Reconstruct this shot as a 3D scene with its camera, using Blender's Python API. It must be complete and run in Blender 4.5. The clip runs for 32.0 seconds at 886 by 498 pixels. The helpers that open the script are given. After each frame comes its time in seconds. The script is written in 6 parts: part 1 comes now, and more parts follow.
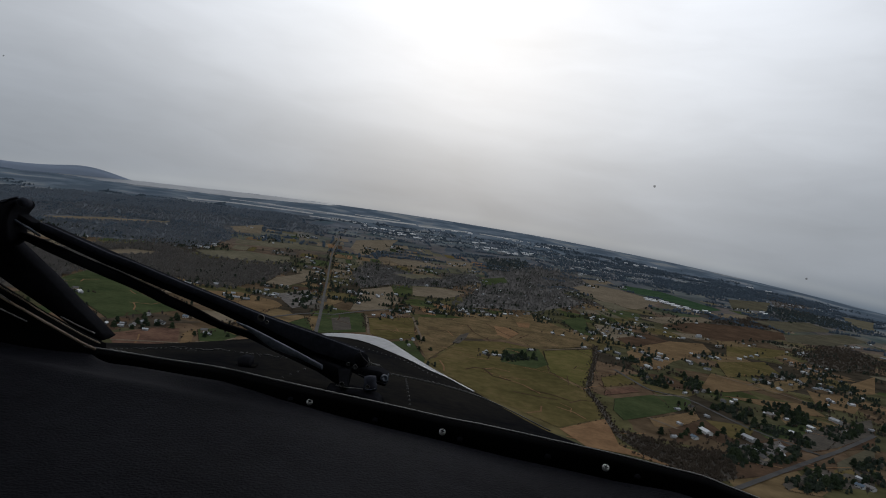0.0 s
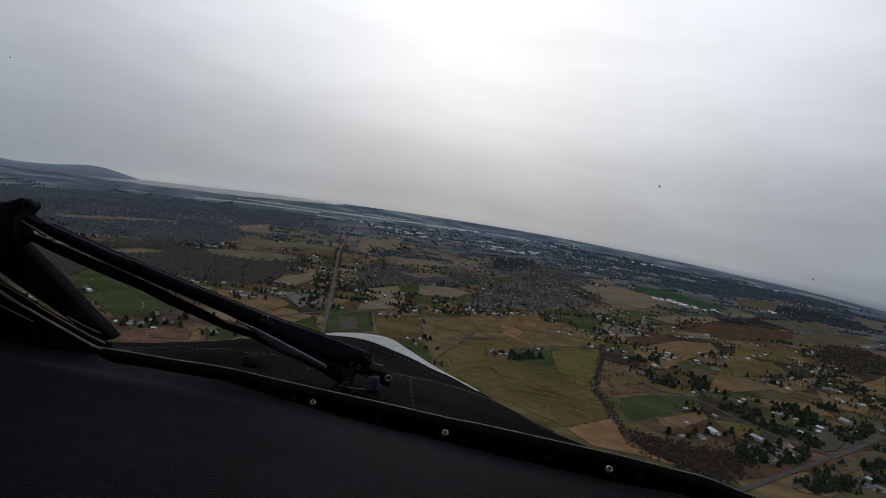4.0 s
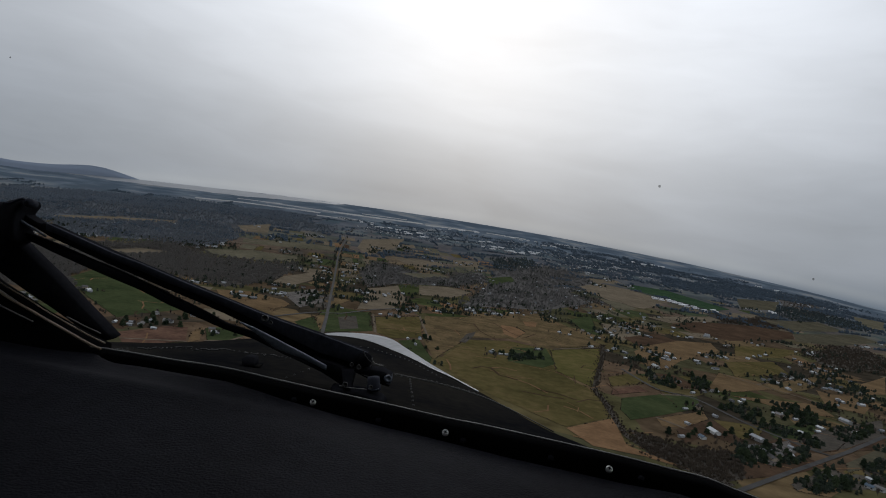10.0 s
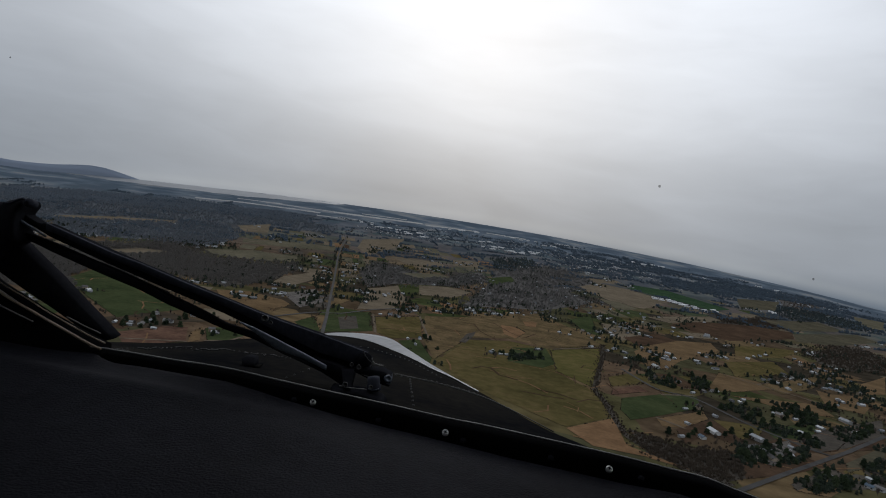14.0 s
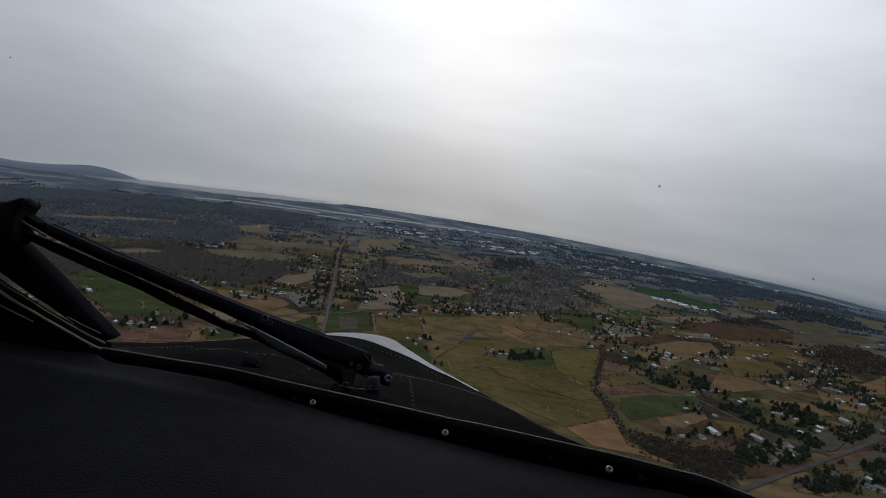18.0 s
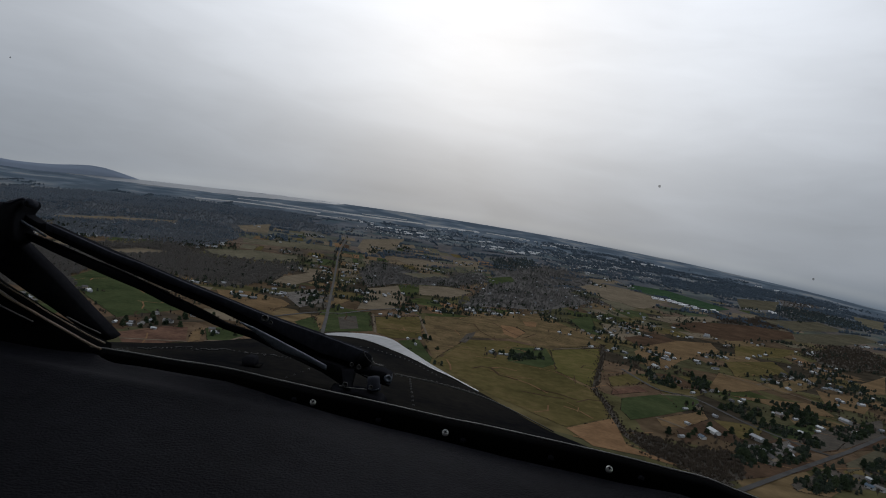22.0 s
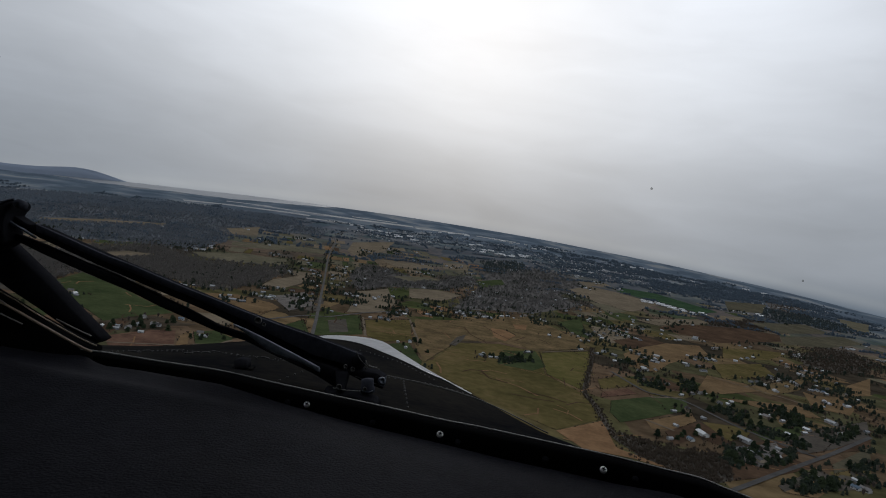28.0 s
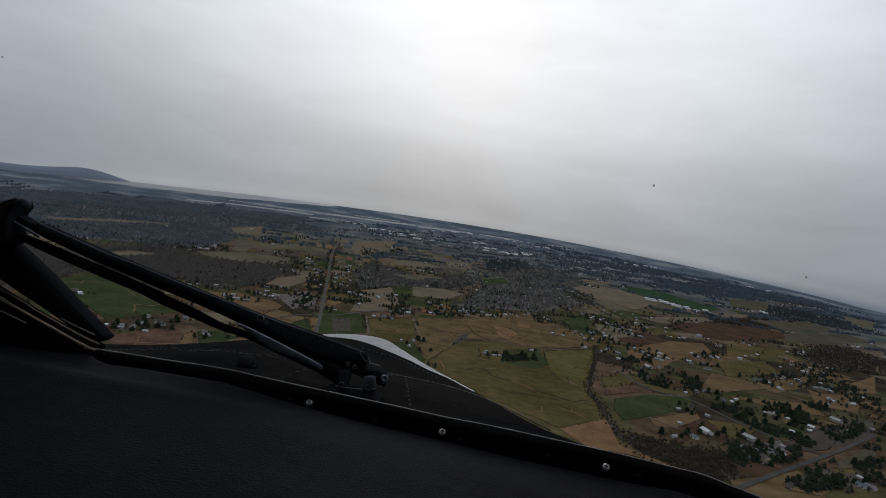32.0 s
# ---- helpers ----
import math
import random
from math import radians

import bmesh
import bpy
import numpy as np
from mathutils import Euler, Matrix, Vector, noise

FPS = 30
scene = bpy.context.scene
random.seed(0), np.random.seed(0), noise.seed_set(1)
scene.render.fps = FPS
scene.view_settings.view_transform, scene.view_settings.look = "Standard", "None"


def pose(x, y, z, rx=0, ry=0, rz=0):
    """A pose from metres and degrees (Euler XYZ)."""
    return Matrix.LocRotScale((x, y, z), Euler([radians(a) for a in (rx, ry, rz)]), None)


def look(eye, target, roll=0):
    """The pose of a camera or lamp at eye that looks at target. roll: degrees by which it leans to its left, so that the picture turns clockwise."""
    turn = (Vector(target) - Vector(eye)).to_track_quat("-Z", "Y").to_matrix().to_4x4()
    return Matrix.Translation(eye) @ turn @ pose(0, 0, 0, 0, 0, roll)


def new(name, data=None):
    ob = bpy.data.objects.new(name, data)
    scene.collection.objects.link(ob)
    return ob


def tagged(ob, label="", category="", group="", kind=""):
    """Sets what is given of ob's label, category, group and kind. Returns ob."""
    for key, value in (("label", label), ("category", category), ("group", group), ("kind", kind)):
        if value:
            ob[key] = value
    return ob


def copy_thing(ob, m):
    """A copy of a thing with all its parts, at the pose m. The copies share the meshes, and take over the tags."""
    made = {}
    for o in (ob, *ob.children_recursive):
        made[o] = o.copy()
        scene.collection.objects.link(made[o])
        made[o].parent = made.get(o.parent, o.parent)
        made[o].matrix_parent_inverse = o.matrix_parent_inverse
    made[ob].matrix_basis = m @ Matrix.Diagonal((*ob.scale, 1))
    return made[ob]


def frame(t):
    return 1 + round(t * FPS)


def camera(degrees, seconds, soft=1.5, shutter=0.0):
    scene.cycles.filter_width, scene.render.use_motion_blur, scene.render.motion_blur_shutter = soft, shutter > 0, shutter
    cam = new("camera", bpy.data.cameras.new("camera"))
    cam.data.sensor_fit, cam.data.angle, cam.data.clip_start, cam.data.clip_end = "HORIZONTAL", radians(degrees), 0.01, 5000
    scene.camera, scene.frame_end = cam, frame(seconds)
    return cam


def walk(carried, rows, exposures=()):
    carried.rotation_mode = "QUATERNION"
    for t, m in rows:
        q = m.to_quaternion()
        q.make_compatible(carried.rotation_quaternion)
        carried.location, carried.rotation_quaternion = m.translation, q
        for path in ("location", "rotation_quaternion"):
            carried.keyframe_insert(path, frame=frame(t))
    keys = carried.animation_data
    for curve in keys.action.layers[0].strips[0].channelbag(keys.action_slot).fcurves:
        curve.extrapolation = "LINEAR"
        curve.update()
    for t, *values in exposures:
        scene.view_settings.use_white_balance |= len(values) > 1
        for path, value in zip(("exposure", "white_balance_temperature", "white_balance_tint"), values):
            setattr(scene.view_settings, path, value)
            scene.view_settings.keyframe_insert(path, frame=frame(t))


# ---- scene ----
# ------------------------------------------------------------ camera
EYE = Vector((0.0, 0.0, 200.0))
AIM = look(EYE, (0.0, 100.0, 197.346), 8.8)


def sway(yaw, tilt, lean, x=0.0, y=0.0, z=0.0):
    """The camera in its mount, shaken by small turns and shifts."""
    return AIM @ pose(x, y, z, tilt, -yaw, lean)


cam = camera(75.0, 32.0, soft=1.0)
walk(cam, [
    (0.0, sway(0.66, 0.09, 0.02, -0.0045, -0.0018, 0.0010)), (0.5, sway(0.50, 0.06, -0.08, -0.0024, -0.0018, -0.0010)),
    (1.0, sway(0.68, -0.05, 0.02, -0.0038, -0.0004, 0.0004)), (1.5, sway(0.67, 0.01, 0.05, -0.0038, -0.0020, 0.0005)),
    (2.0, sway(0.50, 0.12, 0.08, -0.0036, -0.0020, 0.0014)), (2.5, sway(0.03, 0.0, 0.0)),
    (3.0, sway(0, 0, 0)), (5.5, sway(0, 0, 0)), (14.5, sway(0, 0, 0)), (16.5, sway(0.06, -0.05, 0)),
    (17.2, sway(0, 0, 0)), (25.5, sway(0, 0, 0)), (26.5, sway(0.62, 0.08, 0.01, -0.0045, 0.0, 0.001)),
    (27.5, sway(1.20, 0.16, 0.03, -0.0086, 0.0006, 0.0018)), (28.0, sway(0.98, 0.30, 0.02, -0.0056, -0.0018, 0.0006)),
    (28.5, sway(0.66, 0.11, 0.08, -0.0035, -0.0003, 0.0003)), (29.0, sway(0.58, 0.07, 0.15, -0.0056, -0.0003, 0.0020)),
    (29.5, sway(0.42, 0.0, 0.04, -0.0047, 0.0003, 0.0020)), (30.0, sway(0.30, 0.09, -0.20, -0.0036, -0.0020, 0.0005)),
    (30.5, sway(0.70, 0.18, -0.36, -0.0075, -0.0040, 0.0011)), (31.0, sway(1.00, 0.01, -0.40, -0.0092, -0.0022, 0.0014)),
    (31.5, sway(0.72, -0.28, -0.40, -0.0036, 0.0014, -0.0006)), (32.0, sway(0.67, 0.15, -0.19, -0.0038, -0.0028, 0.0004)),
], [(0.0, 0.05, 6200, 10), (3.5, 0.05, 6200, 10), (9.0, 0.04, 6180, 10), (16.0, 0.02, 6150, 10), (32.0, 0.0, 6150, 10)])

# ------------------------------------------------------------ sky and sun
GLOW = Vector((0.02, 0.90, 0.42)).normalized()


def build_world():
    w = bpy.data.worlds.new("overcast_sky")
    scene.world = w
    w.use_nodes = True
    t = w.node_tree
    t.nodes.clear()
    out = t.nodes.new("ShaderNodeOutputWorld")
    sky = t.nodes.new("ShaderNodeTexSky")
    sky.sky_type, sky.sun_disc = "NISHITA", False
    sky.sun_elevation, sky.sun_rotation = radians(25), radians(1)
    sky.dust_density, sky.air_density = 4.0, 1.2
    back = t.nodes.new("ShaderNodeBackground")
    back.inputs["Strength"].default_value = 0.004
    t.links.new(sky.outputs["Color"], back.inputs["Color"])
    co = t.nodes.new("ShaderNodeTexCoord")
    sep = t.nodes.new("ShaderNodeSeparateXYZ")
    t.links.new(co.outputs["Generated"], sep.inputs[0])
    # grey layer cloud: duller low down, brighter overhead
    ramp = t.nodes.new("ShaderNodeValToRGB")
    ramp.color_ramp.interpolation = "B_SPLINE"
    e = ramp.color_ramp.elements
    e[0].position, e[0].color = 0.0, (0.10, 0.105, 0.10, 1)
    e[1].position, e[1].color = 1.0, (0.50, 0.52, 0.56, 1)
    for p, c in ((0.492, (0.14, 0.15, 0.155)), (0.505, (0.275, 0.300, 0.328)), (0.55, (0.282, 0.303, 0.332)), (0.60, (0.400, 0.415, 0.435)), (0.70, (0.60, 0.615, 0.635))):
        k = e.new(p)
        k.color = (*c, 1)
    half = t.nodes.new("ShaderNodeMath")
    half.operation = "MULTIPLY_ADD"
    half.inputs[1].default_value, half.inputs[2].default_value = 0.5, 0.5
    t.links.new(sep.outputs["Z"], half.inputs[0])
    t.links.new(half.outputs[0], ramp.inputs["Fac"])
    # cloud texture, drawn out sideways
    flat = t.nodes.new("ShaderNodeMapping")
    flat.inputs["Scale"].default_value = (1.3, 1.3, 3.2)
    t.links.new(co.outputs["Generated"], flat.inputs["Vector"])
    n = t.nodes.new("ShaderNodeTexNoise")
    n.inputs["Scale"].default_value, n.inputs["Detail"].default_value, n.inputs["Roughness"].default_value = 2.4, 6.0, 0.5
    t.links.new(flat.outputs[0], n.inputs["Vector"])
    lumps = t.nodes.new("ShaderNodeMapRange")
    lumps.inputs["From Min"].default_value, lumps.inputs["From Max"].default_value = 0.3, 0.7
    lumps.inputs["To Min"].default_value, lumps.inputs["To Max"].default_value = 0.86, 1.12
    # fine wisps over the broad lumps
    thin = t.nodes.new("ShaderNodeMapping")
    thin.inputs["Scale"].default_value = (2.2, 3.0, 10.0)
    thin.inputs["Rotation"].default_value = (0.0, radians(5), radians(20))
    t.links.new(co.outputs["Generated"], thin.inputs["Vector"])
    n2 = t.nodes.new("ShaderNodeTexNoise")
    n2.inputs["Scale"].default_value, n2.inputs["Detail"].default_value, n2.inputs["Distortion"].default_value = 2.6, 7.0, 0.7
    t.links.new(thin.outputs[0], n2.inputs["Vector"])
    weave = t.nodes.new("ShaderNodeMath")
    weave.operation = "MULTIPLY_ADD"
    weave.inputs[1].default_value = 0.34
    t.links.new(n2.outputs["Fac"], weave.inputs[0])
    keep = t.nodes.new("ShaderNodeMath")
    keep.operation = "MULTIPLY"
    keep.inputs[1].default_value = 0.66
    t.links.new(n.outputs["Fac"], keep.inputs[0])
    t.links.new(keep.outputs[0], weave.inputs[2])
    t.links.new(weave.outputs[0], lumps.inputs["Value"])
    # thin place in the cloud round the hidden sun
    dot = t.nodes.new("ShaderNodeVectorMath")
    dot.operation = "DOT_PRODUCT"
    dot.inputs[1].default_value = GLOW
    t.links.new(co.outputs["Generated"], dot.inputs[0])
    glow = t.nodes.new("ShaderNodeMapRange")
    glow.interpolation_type = "SMOOTHERSTEP"
    glow.inputs["From Min"].default_value, glow.inputs["From Max"].default_value = 0.74, 1.0
    glow.inputs["To Min"].default_value, glow.inputs["To Max"].default_value = 0.0, 0.25
    t.links.new(dot.outputs["Value"], glow.inputs["Value"])
    # the thin place fades out low down, where the layer is seen edge-on
    low = t.nodes.new("ShaderNodeMapRange")
    low.interpolation_type = "SMOOTHSTEP"
    low.inputs["From Min"].default_value, low.inputs["From Max"].default_value = -0.02, 0.30
    t.links.new(sep.outputs["Z"], low.inputs["Value"])
    thin_glow = t.nodes.new("ShaderNodeMath")
    thin_glow.operation = "MULTIPLY"
    t.links.new(glow.outputs[0], thin_glow.inputs[0])
    t.links.new(low.outputs[0], thin_glow.inputs[1])
    # haze put into the sky colour low on the eastern side: blue-grey, down to the skyline
    east = t.nodes.new("ShaderNodeMapRange")
    east.interpolation_type = "SMOOTHSTEP"
    east.inputs["From Min"].default_value, east.inputs["From Max"].default_value = 0.02, 0.42
    t.links.new(sep.outputs["X"], east.inputs["Value"])
    base = t.nodes.new("ShaderNodeMapRange")
    base.interpolation_type = "SMOOTHSTEP"
    base.inputs["From Min"].default_value, base.inputs["From Max"].default_value = 0.035, -0.015
    t.links.new(sep.outputs["Z"], base.inputs["Value"])
    haze_fac = t.nodes.new("ShaderNodeMath")
    haze_fac.operation = "MULTIPLY"
    t.links.new(east.outputs[0], haze_fac.inputs[0])
    t.links.new(base.outputs[0], haze_fac.inputs[1])
    low_haze = t.nodes.new("ShaderNodeMix")
    low_haze.data_type = "RGBA"
    low_haze.inputs[7].default_value = (0.118, 0.150, 0.188, 1)
    t.links.new(haze_fac.outputs[0], low_haze.inputs[0])
    t.links.new(ramp.outputs["Color"], low_haze.inputs[6])
    # pale slot of clear air just over the skyline, which dips towards the sides
    dip = t.nodes.new("ShaderNodeMath")
    dip.operation = "MULTIPLY"
    t.links.new(sep.outputs["X"], dip.inputs[0])
    t.links.new(sep.outputs["X"], dip.inputs[1])
    over = t.nodes.new("ShaderNodeMath")
    over.operation = "MULTIPLY_ADD"
    over.inputs[1].default_value = 0.095
    t.links.new(dip.outputs[0], over.inputs[0])
    t.links.new(sep.outputs["Z"], over.inputs[2])
    slot = t.nodes.new("ShaderNodeValToRGB")
    slot.color_ramp.interpolation = "B_SPLINE"
    for k, (p, v) in enumerate(((0.24, 0.0), (0.36, 0.42), (0.46, 0.12), (0.62, 0.0))):
        el = slot.color_ramp.elements[k] if k < 2 else slot.color_ramp.elements.new(p)
        el.position, el.color = p, (v, v, v, 1)
    wide = t.nodes.new("ShaderNodeMath")
    wide.operation = "MULTIPLY"
    wide.inputs[1].default_value = 10.0
    t.links.new(over.outputs[0], wide.inputs[0])
    t.links.new(wide.outputs[0], slot.inputs["Fac"])
    clear = t.nodes.new("ShaderNodeMix")
    clear.data_type = "RGBA"
    clear.inputs[7].default_value = (0.43, 0.44, 0.43, 1)
    t.links.new(slot.outputs["Color"], clear.inputs[0])
    t.links.new(low_haze.outputs[2], clear.inputs[6])
    mul = t.nodes.new("ShaderNodeVectorMath")
    mul.operation = "SCALE"
    t.links.new(clear.outputs[2], mul.inputs[0])
    t.links.new(lumps.outputs[0], mul.inputs["Scale"])
    add = t.nodes.new("ShaderNodeVectorMath")
    add.operation = "ADD"
    t.links.new(mul.outputs[0], add.inputs[0])
    t.links.new(thin_glow.outputs[0], add.inputs[1])
    cloud = t.nodes.new("ShaderNodeBackground")
    t.links.new(add.outputs[0], cloud.inputs["Color"])
    both = t.nodes.new("ShaderNodeAddShader")
    t.links.new(back.outputs[0], both.inputs[0])
    t.links.new(cloud.outputs[0], both.inputs[1])
    t.links.new(both.outputs[0], out.inputs[0])


build_world()
sun = new("sun", bpy.data.lights.new("sun", "SUN"))
sun.data.energy, sun.data.angle, sun.data.color = 0.3, radians(25), (1.0, 0.96, 0.9)
sun.matrix_world = look(EYE + GLOW * 100, EYE)

# ------------------------------------------------------------ materials


def material(name, rough=0.8, metal=0.0):
    m = bpy.data.materials.new(name)
    m.use_nodes = True
    b = m.node_tree.nodes["Principled BSDF"]
    b.inputs["Roughness"].default_value, b.inputs["Metallic"].default_value = rough, metal
    return m, m.node_tree, b


def dry(c):
    """Winter land after a dry spell: a little warmer and paler."""
    return (c[0] * 1.16, c[1] * 1.09, c[2] * 1.02)


def surface(name, c1, c2, scale=1.0, rough=0.8, metal=0.0, bump=0.0, fine=12.0, gloss=0.5, bump_scale=None, third=None):
    """Two colours mingled at two scales, with fine relief."""
    m, t, b = material(name, rough, metal)
    b.inputs["Specular IOR Level"].default_value = gloss
    if scale < 0.1 and rough > 0.9 and "hill" not in name and "floor" not in name:
        c1, c2, third = dry(c1), dry(c2), third and dry(third)
    co = t.nodes.new("ShaderNodeTexCoord")
    n1 = t.nodes.new("ShaderNodeTexNoise")
    n1.inputs["Scale"].default_value, n1.inputs["Detail"].default_value = scale, 5
    n2 = t.nodes.new("ShaderNodeTexNoise")
    n2.inputs["Scale"].default_value, n2.inputs["Detail"].default_value = scale * fine, 3
    mix = t.nodes.new("ShaderNodeMath")
    mix.operation = "MULTIPLY_ADD"
    mix.inputs[1].default_value = 0.35
    t.links.new(n2.outputs["Fac"], mix.inputs[0])
    sub = t.nodes.new("ShaderNodeMath")
    sub.operation = "MULTIPLY"
    sub.inputs[1].default_value = 0.65
    t.links.new(n1.outputs["Fac"], sub.inputs[0])
    t.links.new(sub.outputs[0], mix.inputs[2])
    ramp = t.nodes.new("ShaderNodeValToRGB")
    ramp.color_ramp.elements[0].position, ramp.color_ramp.elements[0].color = 0.36, (*c1, 1)
    ramp.color_ramp.elements[1].position, ramp.color_ramp.elements[1].color = 0.64, (*c2, 1)
    if third:
        k = ramp.color_ramp.elements.new(0.5)
        k.color = (*third, 1)
    for n in (n1, n2):
        t.links.new(co.outputs["Object"], n.inputs["Vector"])
    t.links.new(mix.outputs[0], ramp.inputs["Fac"])
    t.links.new(ramp.outputs["Color"], b.inputs["Base Color"])
    if scale < 0.1 and rough > 0.8 and "hill" not in name:
        # clumps and bare spots of the ground
        n4 = t.nodes.new("ShaderNodeTexNoise")
        n4.inputs["Scale"].default_value, n4.inputs["Detail"].default_value, n4.inputs["Roughness"].default_value = 0.045, 8, 0.72
        n4.inputs["Distortion"].default_value = 0.6
        t.links.new(co.outputs["Object"], n4.inputs["Vector"])
        cl = t.nodes.new("ShaderNodeMapRange")
        cl.inputs["From Min"].default_value, cl.inputs["From Max"].default_value = 0.36, 0.60
        cl.inputs["To Min"].default_value, cl.inputs["To Max"].default_value = 0.84, 1.08
        t.links.new(n4.outputs["Fac"], cl.inputs["Value"])
        sc = t.nodes.new("ShaderNodeVectorMath")
        sc.operation = "SCALE"
        t.links.new(ramp.outputs["Color"], sc.inputs[0])
        t.links.new(cl.outputs[0], sc.inputs["Scale"])
        t.links.new(sc.outputs[0], b.inputs["Base Color"])
    if bump:
        n3 = t.nodes.new("ShaderNodeTexNoise")
        n3.inputs["Scale"].default_value, n3.inputs["Detail"].default_value = bump_scale or scale * fine * 2, 3
        t.links.new(co.outputs["Object"], n3.inputs["Vector"])
        bn = t.nodes.new("ShaderNodeBump")
        bn.inputs["Strength"].default_value, bn.inputs["Distance"].default_value = bump, 0.02 / max(scale, 0.05)
        t.links.new(n3.outputs["Fac"], bn.inputs["Height"])
        t.links.new(bn.outputs[0], b.inputs["Normal"])
    return m


def varied(name, c1, c2, rough=0.85, island=False, scale=0.3, gloss=0.0):
    """Colour that differs from piece to piece, with grain."""
    m, t, b = material(name, rough)
    b.inputs["Specular IOR Level"].default_value = gloss
    if island:
        src = t.nodes.new("ShaderNodeNewGeometry").outputs["Random Per Island"]
    else:
        src = t.nodes.new("ShaderNodeObjectInfo").outputs["Random"]
    co = t.nodes.new("ShaderNodeTexCoord")
    n = t.nodes.new("ShaderNodeTexNoise")
    n.inputs["Scale"].default_value = scale
    t.links.new(co.outputs["Object"], n.inputs["Vector"])
    s = t.nodes.new("ShaderNodeMath")
    s.operation = "MULTIPLY_ADD"
    s.inputs[1].default_value = 0.6
    t.links.new(src, s.inputs[0])
    h = t.nodes.new("ShaderNodeMath")
    h.operation = "MULTIPLY"
    h.inputs[1].default_value = 0.4
    t.links.new(n.outputs["Fac"], h.inputs[0])
    t.links.new(h.outputs[0], s.inputs[2])
    ramp = t.nodes.new("ShaderNodeValToRGB")
    ramp.color_ramp.elements[0].position, ramp.color_ramp.elements[0].color = 0.15, (*c1, 1)
    ramp.color_ramp.elements[1].position, ramp.color_ramp.elements[1].color = 0.85, (*c2, 1)
    t.links.new(s.outputs[0], ramp.inputs["Fac"])
    t.links.new(ramp.outputs["Color"], b.inputs["Base Color"])
    return m


def countryside():
    """Patchwork of small holdings: cells of grass, stubble and scrub with grain in them."""
    m, t, b = material("countryside", 0.95)
    b.inputs["Specular IOR Level"].default_value = 0.0
    co = t.nodes.new("ShaderNodeTexCoord")
    turn = t.nodes.new("ShaderNodeMapping")
    turn.inputs["Rotation"].default_value = (0, 0, radians(12))
    turn.inputs["Scale"].default_value = (1 / 95, 1 / 140, 0)
    wob = t.nodes.new("ShaderNodeTexNoise")
    wob.inputs["Scale"].default_value = 0.008
    t.links.new(co.outputs["Object"], wob.inputs["Vector"])
    t.links.new(co.outputs["Object"], turn.inputs["Vector"])
    push = t.nodes.new("ShaderNodeVectorMath")
    push.operation = "MULTIPLY_ADD"
    push.inputs[1].default_value = (0.35, 0.35, 0)
    t.links.new(wob.outputs["Color"], push.inputs[0])
    t.links.new(turn.outputs[0], push.inputs[2])
    v = t.nodes.new("ShaderNodeTexVoronoi")
    v.distance, v.voronoi_dimensions = "CHEBYCHEV", "2D"
    v.inputs["Scale"].default_value, v.inputs["Randomness"].default_value = 1.0, 0.65
    t.links.new(push.outputs[0], v.inputs["Vector"])
    pick = t.nodes.new("ShaderNodeSeparateColor")
    t.links.new(v.outputs["Color"], pick.inputs[0])
    ramp = t.nodes.new("ShaderNodeValToRGB")
    ramp.color_ramp.interpolation = "CONSTANT"
    e = ramp.color_ramp.elements
    e[0].position, e[0].color = 0.0, (*dry((0.076, 0.066, 0.033)), 1)
    e[1].position, e[1].color = 0.92, (*dry((0.046, 0.039, 0.030)), 1)
    for p, c in ((0.12, (0.108, 0.082, 0.047)), (0.24, (0.050, 0.050, 0.029)), (0.36, (0.090, 0.066, 0.045)), (0.48, (0.062, 0.060, 0.031)),
                 (0.58, (0.034, 0.030, 0.023)), (0.70, (0.038, 0.048, 0.021)), (0.80, (0.066, 0.050, 0.033))):
        e.new(p).color = (*dry(c), 1)
    t.links.new(pick.outputs[0], ramp.inputs["Fac"])
    grain = t.nodes.new("ShaderNodeTexNoise")
    grain.inputs["Scale"].default_value, grain.inputs["Detail"].default_value, grain.inputs["Roughness"].default_value = 0.02, 8, 0.65
    t.links.new(co.outputs["Object"], grain.inputs["Vector"])
    gr = t.nodes.new("ShaderNodeMapRange")
    gr.inputs["From Min"].default_value, gr.inputs["From Max"].default_value = 0.3, 0.7
    gr.inputs["To Min"].default_value, gr.inputs["To Max"].default_value = 0.5, 1.45
    t.links.new(grain.outputs["Fac"], gr.inputs["Value"])
    mul = t.nodes.new("ShaderNodeVectorMath")
    mul.operation = "SCALE"
    t.links.new(ramp.outputs["Color"], mul.inputs[0])
    t.links.new(gr.outputs[0], mul.inputs["Scale"])
    # haze painted by distance: the far land turns blue-grey, mottled with paler patches
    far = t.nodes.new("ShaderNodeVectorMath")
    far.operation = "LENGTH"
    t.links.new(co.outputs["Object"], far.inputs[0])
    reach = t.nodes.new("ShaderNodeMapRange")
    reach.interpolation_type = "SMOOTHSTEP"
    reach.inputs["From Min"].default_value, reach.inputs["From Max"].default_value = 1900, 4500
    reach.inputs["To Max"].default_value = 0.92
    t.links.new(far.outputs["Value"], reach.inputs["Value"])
    haze_n = t.nodes.new("ShaderNodeTexNoise")
    haze_n.inputs["Scale"].default_value, haze_n.inputs["Detail"].default_value = 0.0045, 9
    t.links.new(co.outputs["Object"], haze_n.inputs["Vector"])
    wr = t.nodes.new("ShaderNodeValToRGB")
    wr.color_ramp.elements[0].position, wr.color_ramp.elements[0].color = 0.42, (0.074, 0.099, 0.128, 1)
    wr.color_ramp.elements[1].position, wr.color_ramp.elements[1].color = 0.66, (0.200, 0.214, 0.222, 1)
